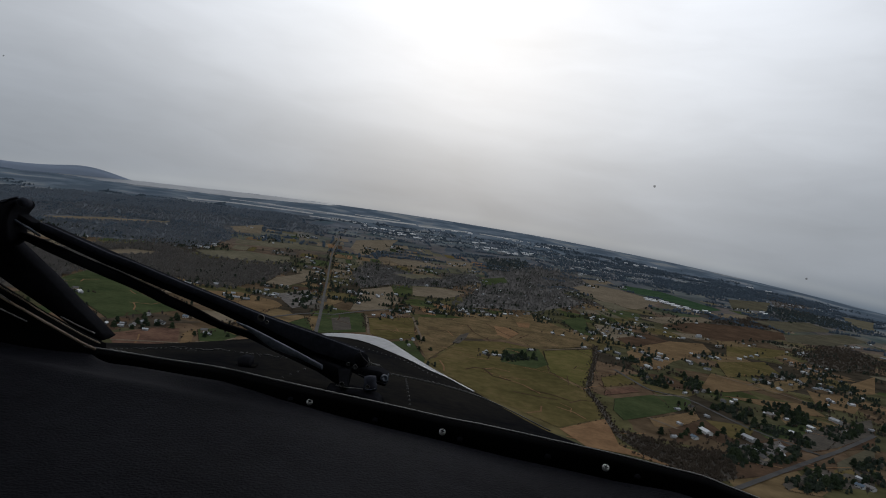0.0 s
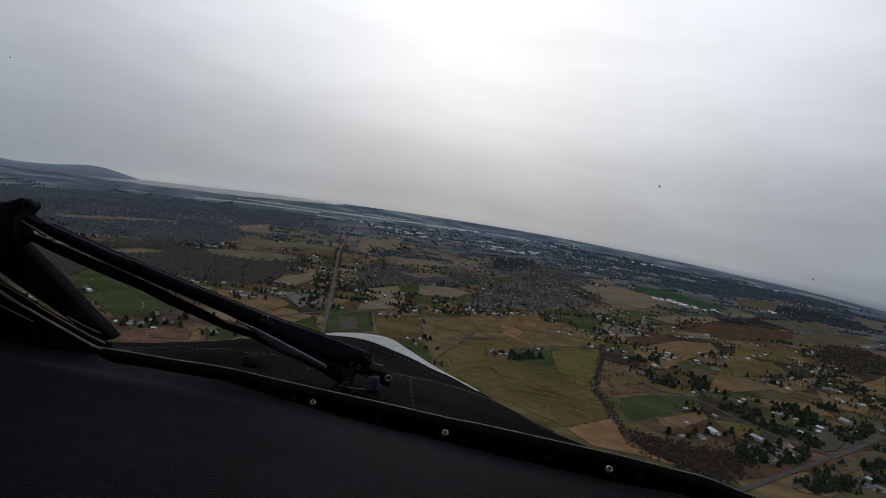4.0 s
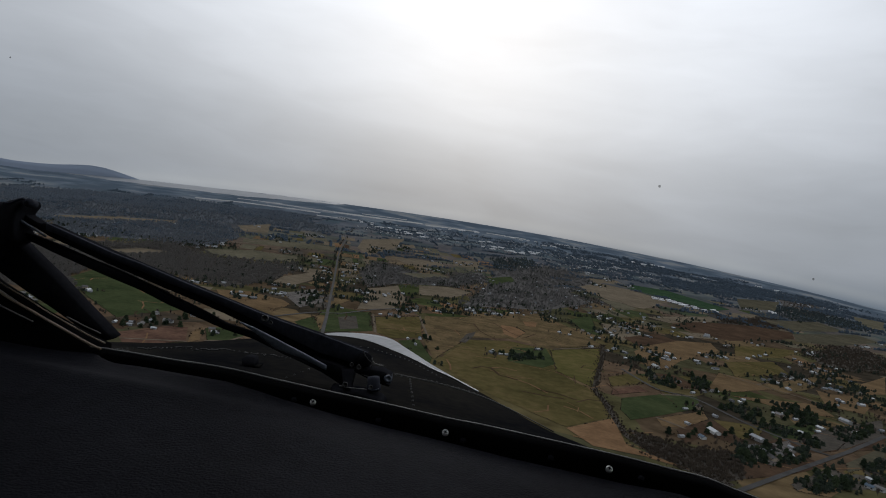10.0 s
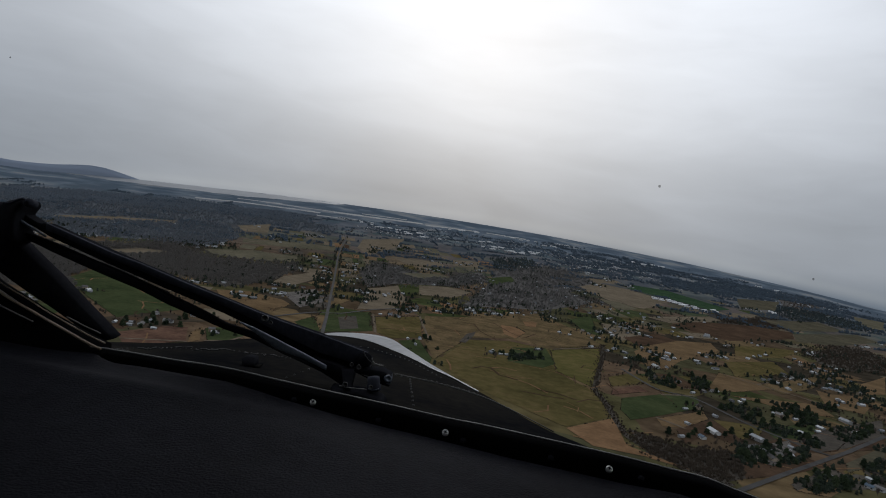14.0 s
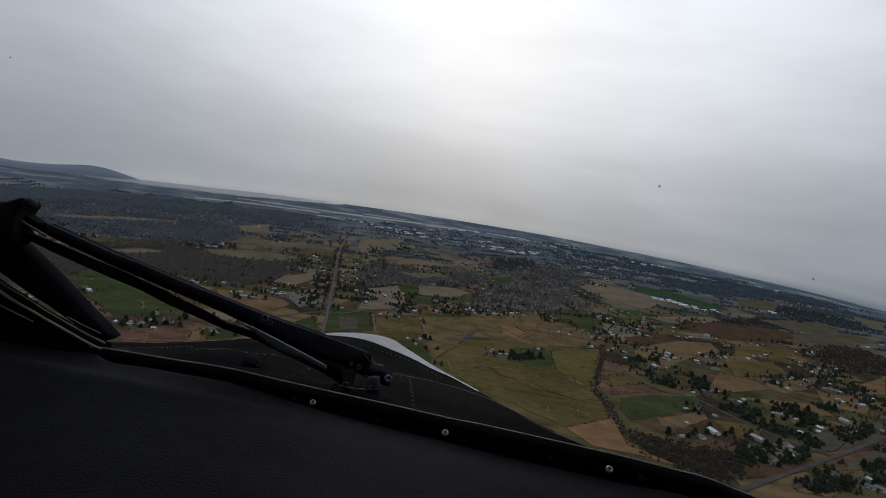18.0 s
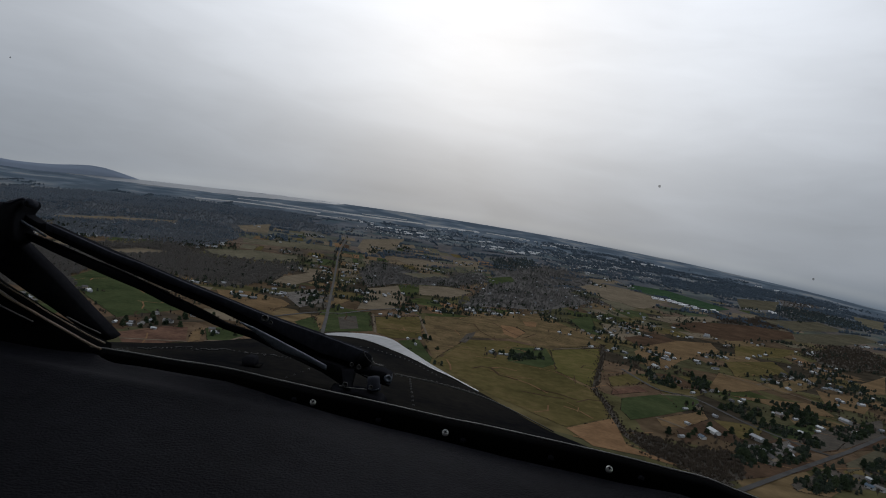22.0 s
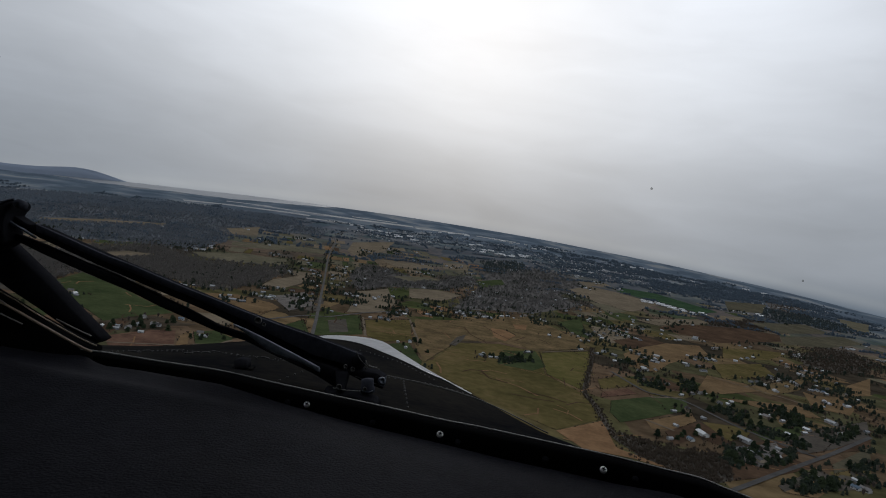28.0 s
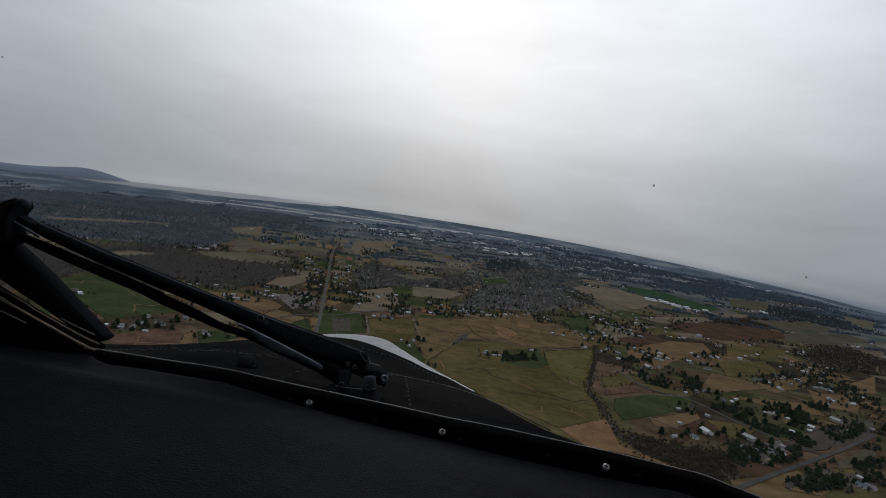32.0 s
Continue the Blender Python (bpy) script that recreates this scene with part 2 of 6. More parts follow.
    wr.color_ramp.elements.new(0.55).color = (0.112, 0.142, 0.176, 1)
    t.links.new(haze_n.outputs["Fac"], wr.inputs["Fac"])
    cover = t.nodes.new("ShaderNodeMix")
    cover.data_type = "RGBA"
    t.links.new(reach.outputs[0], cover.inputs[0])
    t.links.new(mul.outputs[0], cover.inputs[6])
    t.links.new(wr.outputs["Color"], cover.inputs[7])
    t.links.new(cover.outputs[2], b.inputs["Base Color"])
    return m


M = {
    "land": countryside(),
    "pasture": surface("pasture_grass", (0.053, 0.049, 0.021), (0.106, 0.083, 0.042), 0.008, 0.95, fine=9, gloss=0.0, third=(0.076, 0.066, 0.029)),
    # olive grass made paler and greyer: haze painted in for far fields
    "pale_pasture": surface("haze_paled_olive_grass", (0.072, 0.071, 0.051), (0.110, 0.104, 0.076), 0.012, 0.95, fine=9, gloss=0.0),
    "dull_pasture": surface("dull_winter_grass", (0.050, 0.050, 0.036), (0.082, 0.077, 0.056), 0.012, 0.95, fine=9, gloss=0.0),
    # tan grass with the same haze painted into its colour
    "pale_tan": surface("haze_paled_tan_grass", (0.098, 0.086, 0.064), (0.142, 0.122, 0.092), 0.012, 0.95, fine=9, gloss=0.0),
    "green": surface("green_grass", (0.026, 0.038, 0.018), (0.047, 0.060, 0.029), 0.015, 0.95, fine=12, gloss=0.0),
    "fresh_pasture": surface("fresh_pasture_grass", (0.058, 0.058, 0.022), (0.105, 0.090, 0.040), 0.008, 0.95, fine=9, gloss=0.0, third=(0.078, 0.074, 0.029)),
    "rough": surface("rough_grass", (0.060, 0.048, 0.030), (0.140, 0.102, 0.060), 0.022, 0.95, fine=7, gloss=0.0, third=(0.094, 0.074, 0.041)),
    "deep_green": surface("winter_crop", (0.022, 0.045, 0.026), (0.036, 0.064, 0.036), 0.012, 0.95, fine=12, gloss=0.0),
    "tan": surface("dry_grass", (0.084, 0.061, 0.036), (0.144, 0.103, 0.060), 0.016, 0.95, fine=14, gloss=0.0),
    "stubble": surface("stubble", (0.116, 0.073, 0.042), (0.175, 0.113, 0.065), 0.02, 0.95, fine=10, gloss=0.0),
    "soil": surface("ploughed_soil", (0.038, 0.027, 0.020), (0.070, 0.048, 0.033), 0.02, 0.95, fine=10, gloss=0.0),
    "red": surface("bare_reddish_earth", (0.060, 0.038, 0.030), (0.120, 0.075, 0.055), 0.02, 0.95, fine=8, gloss=0.0),
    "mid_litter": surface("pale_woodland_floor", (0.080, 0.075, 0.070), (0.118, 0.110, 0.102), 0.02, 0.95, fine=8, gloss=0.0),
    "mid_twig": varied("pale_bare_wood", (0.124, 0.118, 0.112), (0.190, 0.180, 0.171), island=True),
    # floor and shore trees of the far woods: haze painted into the colour
    "hazed_litter": surface("hazed_woodland_floor", (0.078, 0.086, 0.096), (0.108, 0.115, 0.124), 0.012, 0.95, fine=8, gloss=0.0),
    "hazed_shore_wood": varied("haze_grey_shore_wood", (0.094, 0.111, 0.132), (0.122, 0.140, 0.162), island=True),
    "litter": surface("woodland_floor", (0.056, 0.050, 0.042), (0.088, 0.077, 0.064), 0.03, 0.95, fine=8, gloss=0.0),
    "flat": surface("tidal_mud_flat", (0.17, 0.175, 0.175), (0.30, 0.30, 0.29), 0.02, 0.7, fine=9, gloss=0.1),
    "water": surface("bay_water", (0.15, 0.16, 0.17), (0.21, 0.22, 0.23), 0.003, 0.45, fine=9, gloss=0.15),
    "road": surface("worn_asphalt", (0.031, 0.029, 0.027), (0.049, 0.046, 0.043), 0.05, 0.9, fine=12, gloss=0.2),
    "lane": surface("gravel_lane", (0.085, 0.074, 0.058), (0.135, 0.115, 0.090), 0.05, 0.95, fine=12, gloss=0.0),
    "lot": surface("gravel_yard", (0.07, 0.068, 0.066), (0.14, 0.135, 0.13), 0.06, 0.95, fine=9, gloss=0.0),
    # the hill's pale blue holds painted haze
    "ridge": surface("haze_painted_hill", (0.195, 0.23, 0.285), (0.205, 0.24, 0.295), 0.003, 1.0, fine=8, gloss=0.0),
    "conifer": varied("conifer_needles", (0.013, 0.019, 0.013), (0.036, 0.047, 0.025)),
    "conifer_wood": varied("conifer_wood", (0.015, 0.021, 0.016), (0.042, 0.050, 0.036), island=True),
    # conifers for the distance, paled by painted haze
    "faint_haze_conifer": varied("faint_haze_conifers", (0.030, 0.040, 0.042), (0.062, 0.074, 0.072), island=True),
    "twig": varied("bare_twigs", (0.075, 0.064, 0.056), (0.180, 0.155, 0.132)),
    # far bare trees and conifers: greyer and bluer colours stand in for haze
    "hazed_twig": varied("hazed_bare_wood", (0.145, 0.160, 0.180), (0.184, 0.198, 0.214), island=True),
    "haze_conifer": varied("haze_blue_conifers", (0.050, 0.069, 0.089), (0.088, 0.110, 0.134), island=True),
    "thicket": varied("brown_thicket", (0.060, 0.048, 0.038), (0.110, 0.090, 0.070), island=True),
    "twig_wood": varied("bare_wood", (0.116, 0.107, 0.098), (0.180, 0.168, 0.155), island=True),
    "bark": surface("bark", (0.05, 0.035, 0.025), (0.10, 0.075, 0.055), 0.6, 0.9),
    "white": varied("white_siding", (0.22, 0.22, 0.21), (0.58, 0.58, 0.56), 0.7),
    "grey": varied("grey_siding", (0.16, 0.17, 0.18), (0.34, 0.34, 0.33), 0.7),
    "beige": varied("beige_siding", (0.20, 0.16, 0.11), (0.40, 0.34, 0.26), 0.7),
    "shingle": varied("asphalt_shingle", (0.055, 0.053, 0.052), (0.20, 0.19, 0.18), 0.9),
    "metal_roof": varied("pale_metal_roof", (0.16, 0.17, 0.18), (0.66, 0.67, 0.66), 0.45),
    "blue_roof": varied("blue_metal_roof", (0.08, 0.11, 0.14), (0.17, 0.20, 0.23), 0.5),
    "town": varied("town_roofs", (0.06, 0.063, 0.07), (0.50, 0.51, 0.51), 0.8, island=True),
    "shed_roof": varied("white_shed_roof", (0.50, 0.51, 0.52), (0.84, 0.84, 0.83), 0.5),
    "dark_glass": surface("window_glass", (0.02, 0.022, 0.025), (0.04, 0.045, 0.05), 0.5, 0.1),
    "door": surface("painted_door", (0.12, 0.06, 0.04), (0.20, 0.12, 0.08), 0.5, 0.6),
    "leather": surface("black_leatherette", (0.0074, 0.0075, 0.0096), (0.0148, 0.0150, 0.0188), 6.0, 0.6, bump=0.55, fine=9, gloss=0.011, bump_scale=380),
    "rail": surface("black_frame_paint", (0.0036, 0.0036, 0.0038), (0.0064, 0.0064, 0.0066), 9.0, 0.8, bump=0.1, gloss=0.0),
    "seal": surface("pale_sealant", (0.13, 0.125, 0.115), (0.26, 0.25, 0.23), 30.0, 0.5),
    "amber": surface("aged_sealant", (0.17, 0.13, 0.085), (0.36, 0.285, 0.20), 25.0, 0.35),
    # blue and brown tints in the black stand in for reflections
    "nose": surface("anti_glare_black_reflection_tints", (0.0066, 0.0070, 0.0082), (0.0205, 0.0190, 0.0160), 3.0, 0.5, bump=0.06, gloss=0.0, fine=20),
    "nose_white": surface("white_aircraft_paint", (0.20, 0.205, 0.21), (0.31, 0.315, 0.32), 5.0, 0.5, gloss=0.05),
    "glint_white": surface("painted_glint_white", (0.55, 0.55, 0.54), (0.85, 0.85, 0.84), 40.0, 0.3),
    # black paint lightened towards blue for the sky it reflects
    "wiper": surface("sky_tinted_wiper_black", (0.028, 0.030, 0.038), (0.056, 0.059, 0.073), 14.0, 0.75, bump=0.15, gloss=0.01),
    "wiper_dark": surface("black_rubber", (0.0120, 0.0122, 0.0142), (0.0205, 0.0207, 0.0236), 14.0, 0.8, gloss=0.0),
    "steel": surface("scuffed_steel", (0.075, 0.09, 0.115), (0.22, 0.245, 0.285), 18.0, 0.45, metal=0.3),
    "screw": surface("bright_screw", (0.42, 0.42, 0.40), (0.75, 0.75, 0.72), 60.0, 0.3, metal=0.6),
    "rivet": surface("rubbed_rivet", (0.022, 0.022, 0.021), (0.060, 0.058, 0.054), 60.0, 0.6, metal=0.2),
    "liner": surface("dark_cabin_lining", (0.02, 0.02, 0.022), (0.035, 0.035, 0.038), 4.0, 0.9),
}

# ------------------------------------------------------------ helpers of the build


def mesh_of(name, verts, faces, mat, smooth=False):
    me = bpy.data.meshes.new(name)
    me.from_pydata([tuple(v) for v in verts], [], [tuple(f) for f in faces])
    me.update()
    if smooth:
        me.polygons.foreach_set("use_smooth", [True] * len(me.polygons))
    me.materials.append(mat)
    return me


def part(name, me, parent, label=""):
    """One mesh object under a thing or under a part."""
    ob = new(name, me)
    ob.parent = parent
    return tagged(ob, label)


def box(x0, x1, y0, y1, z0, z1):
    v = [(x, y, z) for x in (x0, x1) for y in (y0, y1) for z in (z0, z1)]
    return v, [(0, 1, 3, 2), (4, 6, 7, 5), (0, 4, 5, 1), (2, 3, 7, 6), (0, 2, 6, 4), (1, 5, 7, 3)]


def resample(line, n):
    pts = [Vector(p) for p in line]
    run = [0.0]
    for a, b in zip(pts, pts[1:]):
        run.append(run[-1] + (b - a).length)
    out = []
    for i in range(n):
        s = run[-1] * i / (n - 1)
        k = max(j for j in range(len(run) - 1) if run[j] <= s + 1e-9)
        f = (s - run[k]) / max(run[k + 1] - run[k], 1e-9)
        out.append(pts[k].lerp(pts[k + 1], min(f, 1)))
    return out


def eased(line, steps=6):
    """The line rounded through its points."""
    p = [Vector(q) for q in line]
    if len(p) < 4:
        return p
    out = []
    for i in range(len(p) - 1):
        a, b, c, d = p[max(i - 1, 0)], p[i], p[i + 1], p[min(i + 2, len(p) - 1)]
        for k in range(steps):
            t = k / steps
            out.append(0.5 * (2 * b + (c - a) * t + (2 * a - 5 * b + 4 * c - d) * t * t + (3 * b - a - 3 * c + d) * t ** 3))
    return out + [p[-1]]


def bar(name, upper, lower, thick, mat, n=24, power=0.3, sides=12):
    """A bar with rounded section between an upper and a lower edge line, closed at its ends."""
    up, lo = resample(upper, n), resample(lower, n)
    verts, faces = [], []
    for a, b in zip(up, lo):
        mid, half = (a + b) / 2, (a - b) / 2
        for k in range(sides):
            g = 2 * math.pi * k / sides
            c, s = math.cos(g), math.sin(g)
            c, s = math.copysign(abs(c) ** power, c), math.copysign(abs(s) ** power, s)
            verts.append(mid + half * c + Vector((0, thick / 2 * s, 0)))
    for i in range(n - 1):
        for k in range(sides):
            q = (k + 1) % sides
            faces.append((i * sides + k, i * sides + q, (i + 1) * sides + q, (i + 1) * sides + k))
    faces.append(tuple(range(sides))[::-1])
    faces.append(tuple((n - 1) * sides + k for k in range(sides)))
    return mesh_of(name, verts, faces, mat, True)


def cord(name, line, radius, mat, n=40, sides=6):
    pts = resample(eased(line), n)
    verts, faces = [], []
    for i, p in enumerate(pts):
        d = (pts[min(i + 1, n - 1)] - pts[max(i - 1, 0)]).normalized()
        a = d.cross(Vector((0, 1, 0.01))).normalized()
        b = d.cross(a)
        for k in range(sides):
            g = 2 * math.pi * k / sides
            verts.append(p + (a * math.cos(g) + b * math.sin(g)) * radius)
    for i in range(n - 1):
        for k in range(sides):
            q = (k + 1) % sides
            faces.append((i * sides + k, i * sides + q, (i + 1) * sides + q, (i + 1) * sides + k))
    faces.append(tuple(range(sides))[::-1])
    faces.append(tuple((n - 1) * sides + k for k in range(sides)))
    return mesh_of(name, verts, faces, mat, True)


def turned(name, profile, mat, sides=16):
    """A turned piece about the y axis: (radius, y) pairs from front to back."""
    verts, faces = [], []
    for r, y in profile:
        for k in range(sides):
            g = 2 * math.pi * k / sides
            verts.append((r * math.cos(g), y, r * math.sin(g)))
    for i in range(len(profile) - 1):
        for k in range(sides):
            q = (k + 1) % sides
            faces.append((i * sides + k, i * sides + q, (i + 1) * sides + q, (i + 1) * sides + k))
    faces.append(tuple(range(sides))[::-1])
    faces.append(tuple((len(profile) - 1) * sides + k for k in range(sides)))
    return mesh_of(name, verts, faces, mat, True)


# ------------------------------------------------------------ ground


def inside(x, y, poly):
    hit = False
    for (x0, y0), (x1, y1) in zip(poly, poly[1:] + poly[:1]):
        if (y0 > y) != (y1 > y) and x < (x1 - x0) * (y - y0) / (y1 - y0) + x0:
            hit = not hit
    return hit


def ground_z(x, y):
    """Land height: flat plain, far rim bent up to fit the camera's view."""
    r, az = math.hypot(x, y), math.degrees(math.atan2(x, y))
    ramp = max(0.0, (r - 1800) / 3100)
    rim = max(110.0, 200 + 128 * (1 - (az / 31) ** 2)) if az > 0 else 200 + 128 * max(0.0, 1 - (az / 36) ** 2)
    return rim * ramp ** 1.3 + 1.5 * math.sin(x / 170) * math.cos(y / 210)


def build_ground():
    rings = [0.0]
    while rings[-1] < 4900:
        rings.append(min(4900, rings[-1] + 30 + rings[-1] * 0.008))
    n = 300
    verts, faces = [(0, 0, ground_z(0, 0))], []
    for r in rings[1:]:
        for k in range(n):
            a = 2 * math.pi * k / n
            x, y = r * math.sin(a), r * math.cos(a)
            verts.append((x, y, ground_z(x, y)))
    for k in range(n):
        faces.append((0, 1 + (k + 1) % n, 1 + k))
    for i in range(len(rings) - 2):
        for k in range(n):
            q = (k + 1) % n
            a, b = 1 + i * n, 1 + (i + 1) * n
            faces.append((a + k, a + q, b + q, b + k))
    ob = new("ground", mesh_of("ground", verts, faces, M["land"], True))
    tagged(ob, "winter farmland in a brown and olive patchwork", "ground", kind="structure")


build_ground()


open_land, dry_land = [], []


def field(name, mat, corners, label, lift=0.5):
    """A field laid on the land, cut fine enough to follow it."""
    if name in ("pasture", "stubble_field", "meadow", "ploughed_field", "playing_field", "plot", "paddock", "golf_course", "bay", "tidal_flat") and lift > 0.3:
        open_land.append(corners)
    if name == "dry_field":
        dry_land.append(corners)
    bm = bmesh.new()
    bm.faces.new([bm.verts.new((x, y, 0)) for x, y in corners])
    bmesh.ops.triangulate(bm, faces=bm.faces[:])
    for _ in range(7):
        far = [e for e in bm.edges if e.calc_length() > 45]
        if not far or len(bm.faces) > 4000:
            break
        bmesh.ops.subdivide_edges(bm, edges=far, cuts=1)
        bmesh.ops.triangulate(bm, faces=[f for f in bm.faces if len(f.verts) > 3])
    for v in bm.verts:
        if name in ("bay", "tidal_flat"):
            # ragged shore
            v.co.y += (45 if name == "bay" else 110) * noise.noise((v.co.x / 110, v.co.y / 110, 0.0))
        v.co.z = ground_z(v.co.x, v.co.y) + lift
    bm.normal_update()
    if sum(f.normal.z for f in bm.faces) < 0:
        bmesh.ops.reverse_faces(bm, faces=bm.faces[:])
    me = bpy.data.meshes.new(name)
    bm.to_mesh(me)
    bm.free()
    me.materials.append(M[mat])
    return tagged(new(name, me), label, "field", kind="structure")


field("pasture", "pasture", [(15, 902), (78, 1136), (163, 1188), (243, 1158), (218, 959), (257, 873), (251, 745), (173, 669), (138, 707), (93, 756), (45, 835)], "broad olive-yellow pasture with worn tracks", 0.34)
field("pasture", "fresh_pasture", [(244, 1154), (390, 1283), (343, 1124), (263, 888), (221, 967)], "greener corner of a broad pasture", 0.36)
field("pasture", "rough", [(-18, 1365), (48, 1413), (122, 1478), (327, 1787), (365, 1586), (398, 1327), (245, 1170), (166, 1217), (79, 1160), (13, 918), (-12, 1073)], "rough brown pasture with ponds and tracks", 0.38)
field("pasture", "pasture", [(-122, 1242), (-30, 1341), (-14, 1086), (-64, 1031), (-96, 1061)], "olive paddock beside houses", 0.40)
field("meadow", "green", [(-54, 1019), (-18, 1057), (9, 914), (5, 857), (-24, 922)], "small green paddock behind a lane", 0.42)
field("playing_field", "green", [(-188, 991), (-212, 1188), (-142, 1301), (-106, 1072)], "mown green playing field", 0.44)
field("stubble_field", "stubble", [(173, 665), (249, 737), (235, 637), (249, 605), (294, 584), (323, 559), (268, 605), (192, 616)], "pale tan stubble field beside a creek", 0.46)
field("meadow", "green", [(296, 852), (392, 925), (446, 936), (419, 863), (319, 777), (274, 742), (274, 786)], "bright green meadow beside a creek", 0.48)
field("plot", "red", [(296, 899), (355, 952), (359, 920), (283, 861)], "reddish bare riding arena", 0.50)
field("paddock", "pasture", [(313, 984), (364, 1040), (406, 1042), (373, 976), (299, 916)], "small olive paddock with jumps", 0.34)
field("dry_field", "tan", [(318, 769), (415, 846), (405, 806), (345, 743), (313, 735)], "field of dry tan grass", 0.36)
field("ploughed_field", "soil", [(329, 732), (405, 801), (441, 758), (391, 702), (368, 728), (317, 674)], "dark brown ploughed field", 0.38)
field("pasture", "pasture", [(412, 807), (485, 808), (449, 754), (411, 728)], "olive-yellow winter pasture", 0.40)
field("dry_field", "tan", [(468, 1317), (664, 1626), (817, 1686), (781, 1560), (560, 1280), (474, 1137), (428, 1160)], "field of dry tan grass", 0.42)
field("ploughed_field", "soil", [(779, 1919), (952, 2100), (1207, 2197), (1356, 2184), (1273, 2032), (920, 1779), (865, 1855)], "dark brown ploughed field", 0.44)
field("ploughed_field", "soil", [(507, 1526), (666, 1721), (696, 1635), (512, 1408)], "dark brown ploughed field", 0.46)
field("dry_field", "pale_tan", [(743, 2037), (1083, 2279), (1104, 2201), (803, 1971)], "narrow strip of tan grass with painted haze", 0.48)
field("meadow", "deep_green", [(971, 2917), (1147, 2895), (1302, 2565), (1172, 2446), (1067, 2611), (904, 2774)], "long strip of deep green winter crop", 0.50)
field("dry_field", "pale_tan", [(614, 2572), (777, 2812), (885, 2746), (1032, 2560), (804, 2229), (719, 2237), (658, 2440)], "field of dry tan grass", 0.34)
field("pasture", "dull_pasture", [(1338, 2148), (1774, 2420), (1774, 2294), (1412, 2012), (1247, 1976)], "olive-yellow winter pasture", 0.36)
field("pasture", "dull_pasture", [(1331, 2381), (1749, 2643), (1760, 2455), (1380, 2226)], "olive-yellow winter pasture", 0.38)
field("pasture", "dull_pasture", [(1559, 3033), (1876, 3179), (1637, 2798), (1408, 2673)], "olive-yellow winter pasture", 0.40)
field("pasture", "pale_pasture", [(2244, 3155), (2445, 3154), (2095, 2691), (2040, 2713)], "green-tinged winter pasture", 0.42)
field("dry_field", "tan", [(610, 1203), (673, 1174), (693, 1124), (556, 1026), (498, 1010)], "field of dry tan grass", 0.44)
field("dry_field", "rough", [(665, 1146), (934, 1377), (811, 1202), (668, 1074)], "rough tan field with pale banks", 0.46)
field("dry_field", "tan", [(526, 987), (698, 1025), (679, 944), (614, 925), (571, 962)], "long brown field beside a track", 0.48)
field("pasture", "pasture", [(708, 1380), (902, 1512), (841, 1336), (638, 1188)], "olive-yellow winter pasture", 0.50)
field("dry_field", "tan", [(803, 1183), (845, 1088), (773, 1005), (721, 1029)], "field of dry tan grass", 0.34)
field("dry_field", "tan", [(1015, 1349), (1212, 1528), (1006, 1259), (930, 1216)], "field of dry tan grass", 0.36)
field("meadow", "green", [(477, 794), (612, 887), (549, 797), (467, 733)], "green paddock behind a hedge", 0.38)
field("dry_field", "soil", [(566, 809), (599, 801), (543, 741), (512, 738)], "scrubby brown paddock", 0.40)
field("pasture", "pasture", [(494, 659), (618, 756), (558, 678), (483, 626)], "olive-yellow winter pasture", 0.42)
field("dry_field", "tan", [(387, 573), (470, 636), (464, 609), (420, 570)], "dry verge field beside a road", 0.44)
field("dry_field", "pale_tan", [(-208, 1744), (-130, 1918), (-76, 1586), (-101, 1386), (-174, 1321), (-187, 1499)], "field of tan grass with painted haze", 0.46)
field("dry_field", "pale_tan", [(-62, 1994), (33, 2059), (130, 2039), (56, 1844), (-51, 1796)], "field of tan grass with painted haze", 0.48)
field("dry_field", "pale_tan", [(-428, 3065), (-227, 3335), (-241, 2964), (-322, 2559), (-405, 2751)], "far field of tan grass with painted haze", 0.50)
field("dry_field", "pale_tan", [(-229, 2638), (-6, 2692), (28, 2563), (-138, 2475)], "far field of tan grass with painted haze", 0.34)
field("dry_field", "tan", [(-486, 1280), (-429, 1330), (-337, 1285), (-305, 1235), (-311, 1124), (-366, 1121), (-429, 1168)], "field of dry tan grass beside woods", 0.36)
field("dry_field", "pale_tan", [(-442, 1554), (-461, 1733), (-410, 1923), (-373, 1815), (-384, 1569)], "grassy opening beside a road", 0.38)
field("pasture", "pale_pasture", [(-835, 2032), (-708, 2190), (-542, 2204), (-521, 2063), (-629, 1974), (-754, 1942)], "long olive clearing among bare woods", 0.40)
field("dry_field", "pale_tan", [(-1011, 2822), (-927, 3086), (-833, 2737), (-918, 2659)], "far clearing of dry grass", 0.42)
field("meadow", "green", [(-723, 1134), (-764, 1294), (-604, 1165), (-428, 1002), (-460, 916), (-470, 864), (-575, 969)], "field of green grass", 0.44)
field("plot", "red", [(-419, 776), (-391, 849), (-364, 870), (-328, 783), (-355, 735), (-383, 725)], "bare reddish earth plot", 0.46)
field("dry_field", "tan", [(-345, 834), (-350, 893), (-315, 797), (-322, 777)], "strip of dry tan grass", 0.48)
field("meadow", "green", [(-341, 879), (-320, 913), (-279, 875), (-273, 830), (-308, 805)], "green yard beside a lane", 0.50)
field("meadow", "green", [(-247, 1049), (-232, 1139), (-190, 999), (-203, 954)], "green verge beside a road", 0.34)
field("dry_field", "pale_tan", [(53, 2829), (196, 2903), (176, 2691), (58, 2644)], "far field of tan grass with painted haze", 0.36)
field("meadow", "green", [(187, 2411), (319, 2576), (325, 2445), (217, 2283)], "far green field", 0.38)
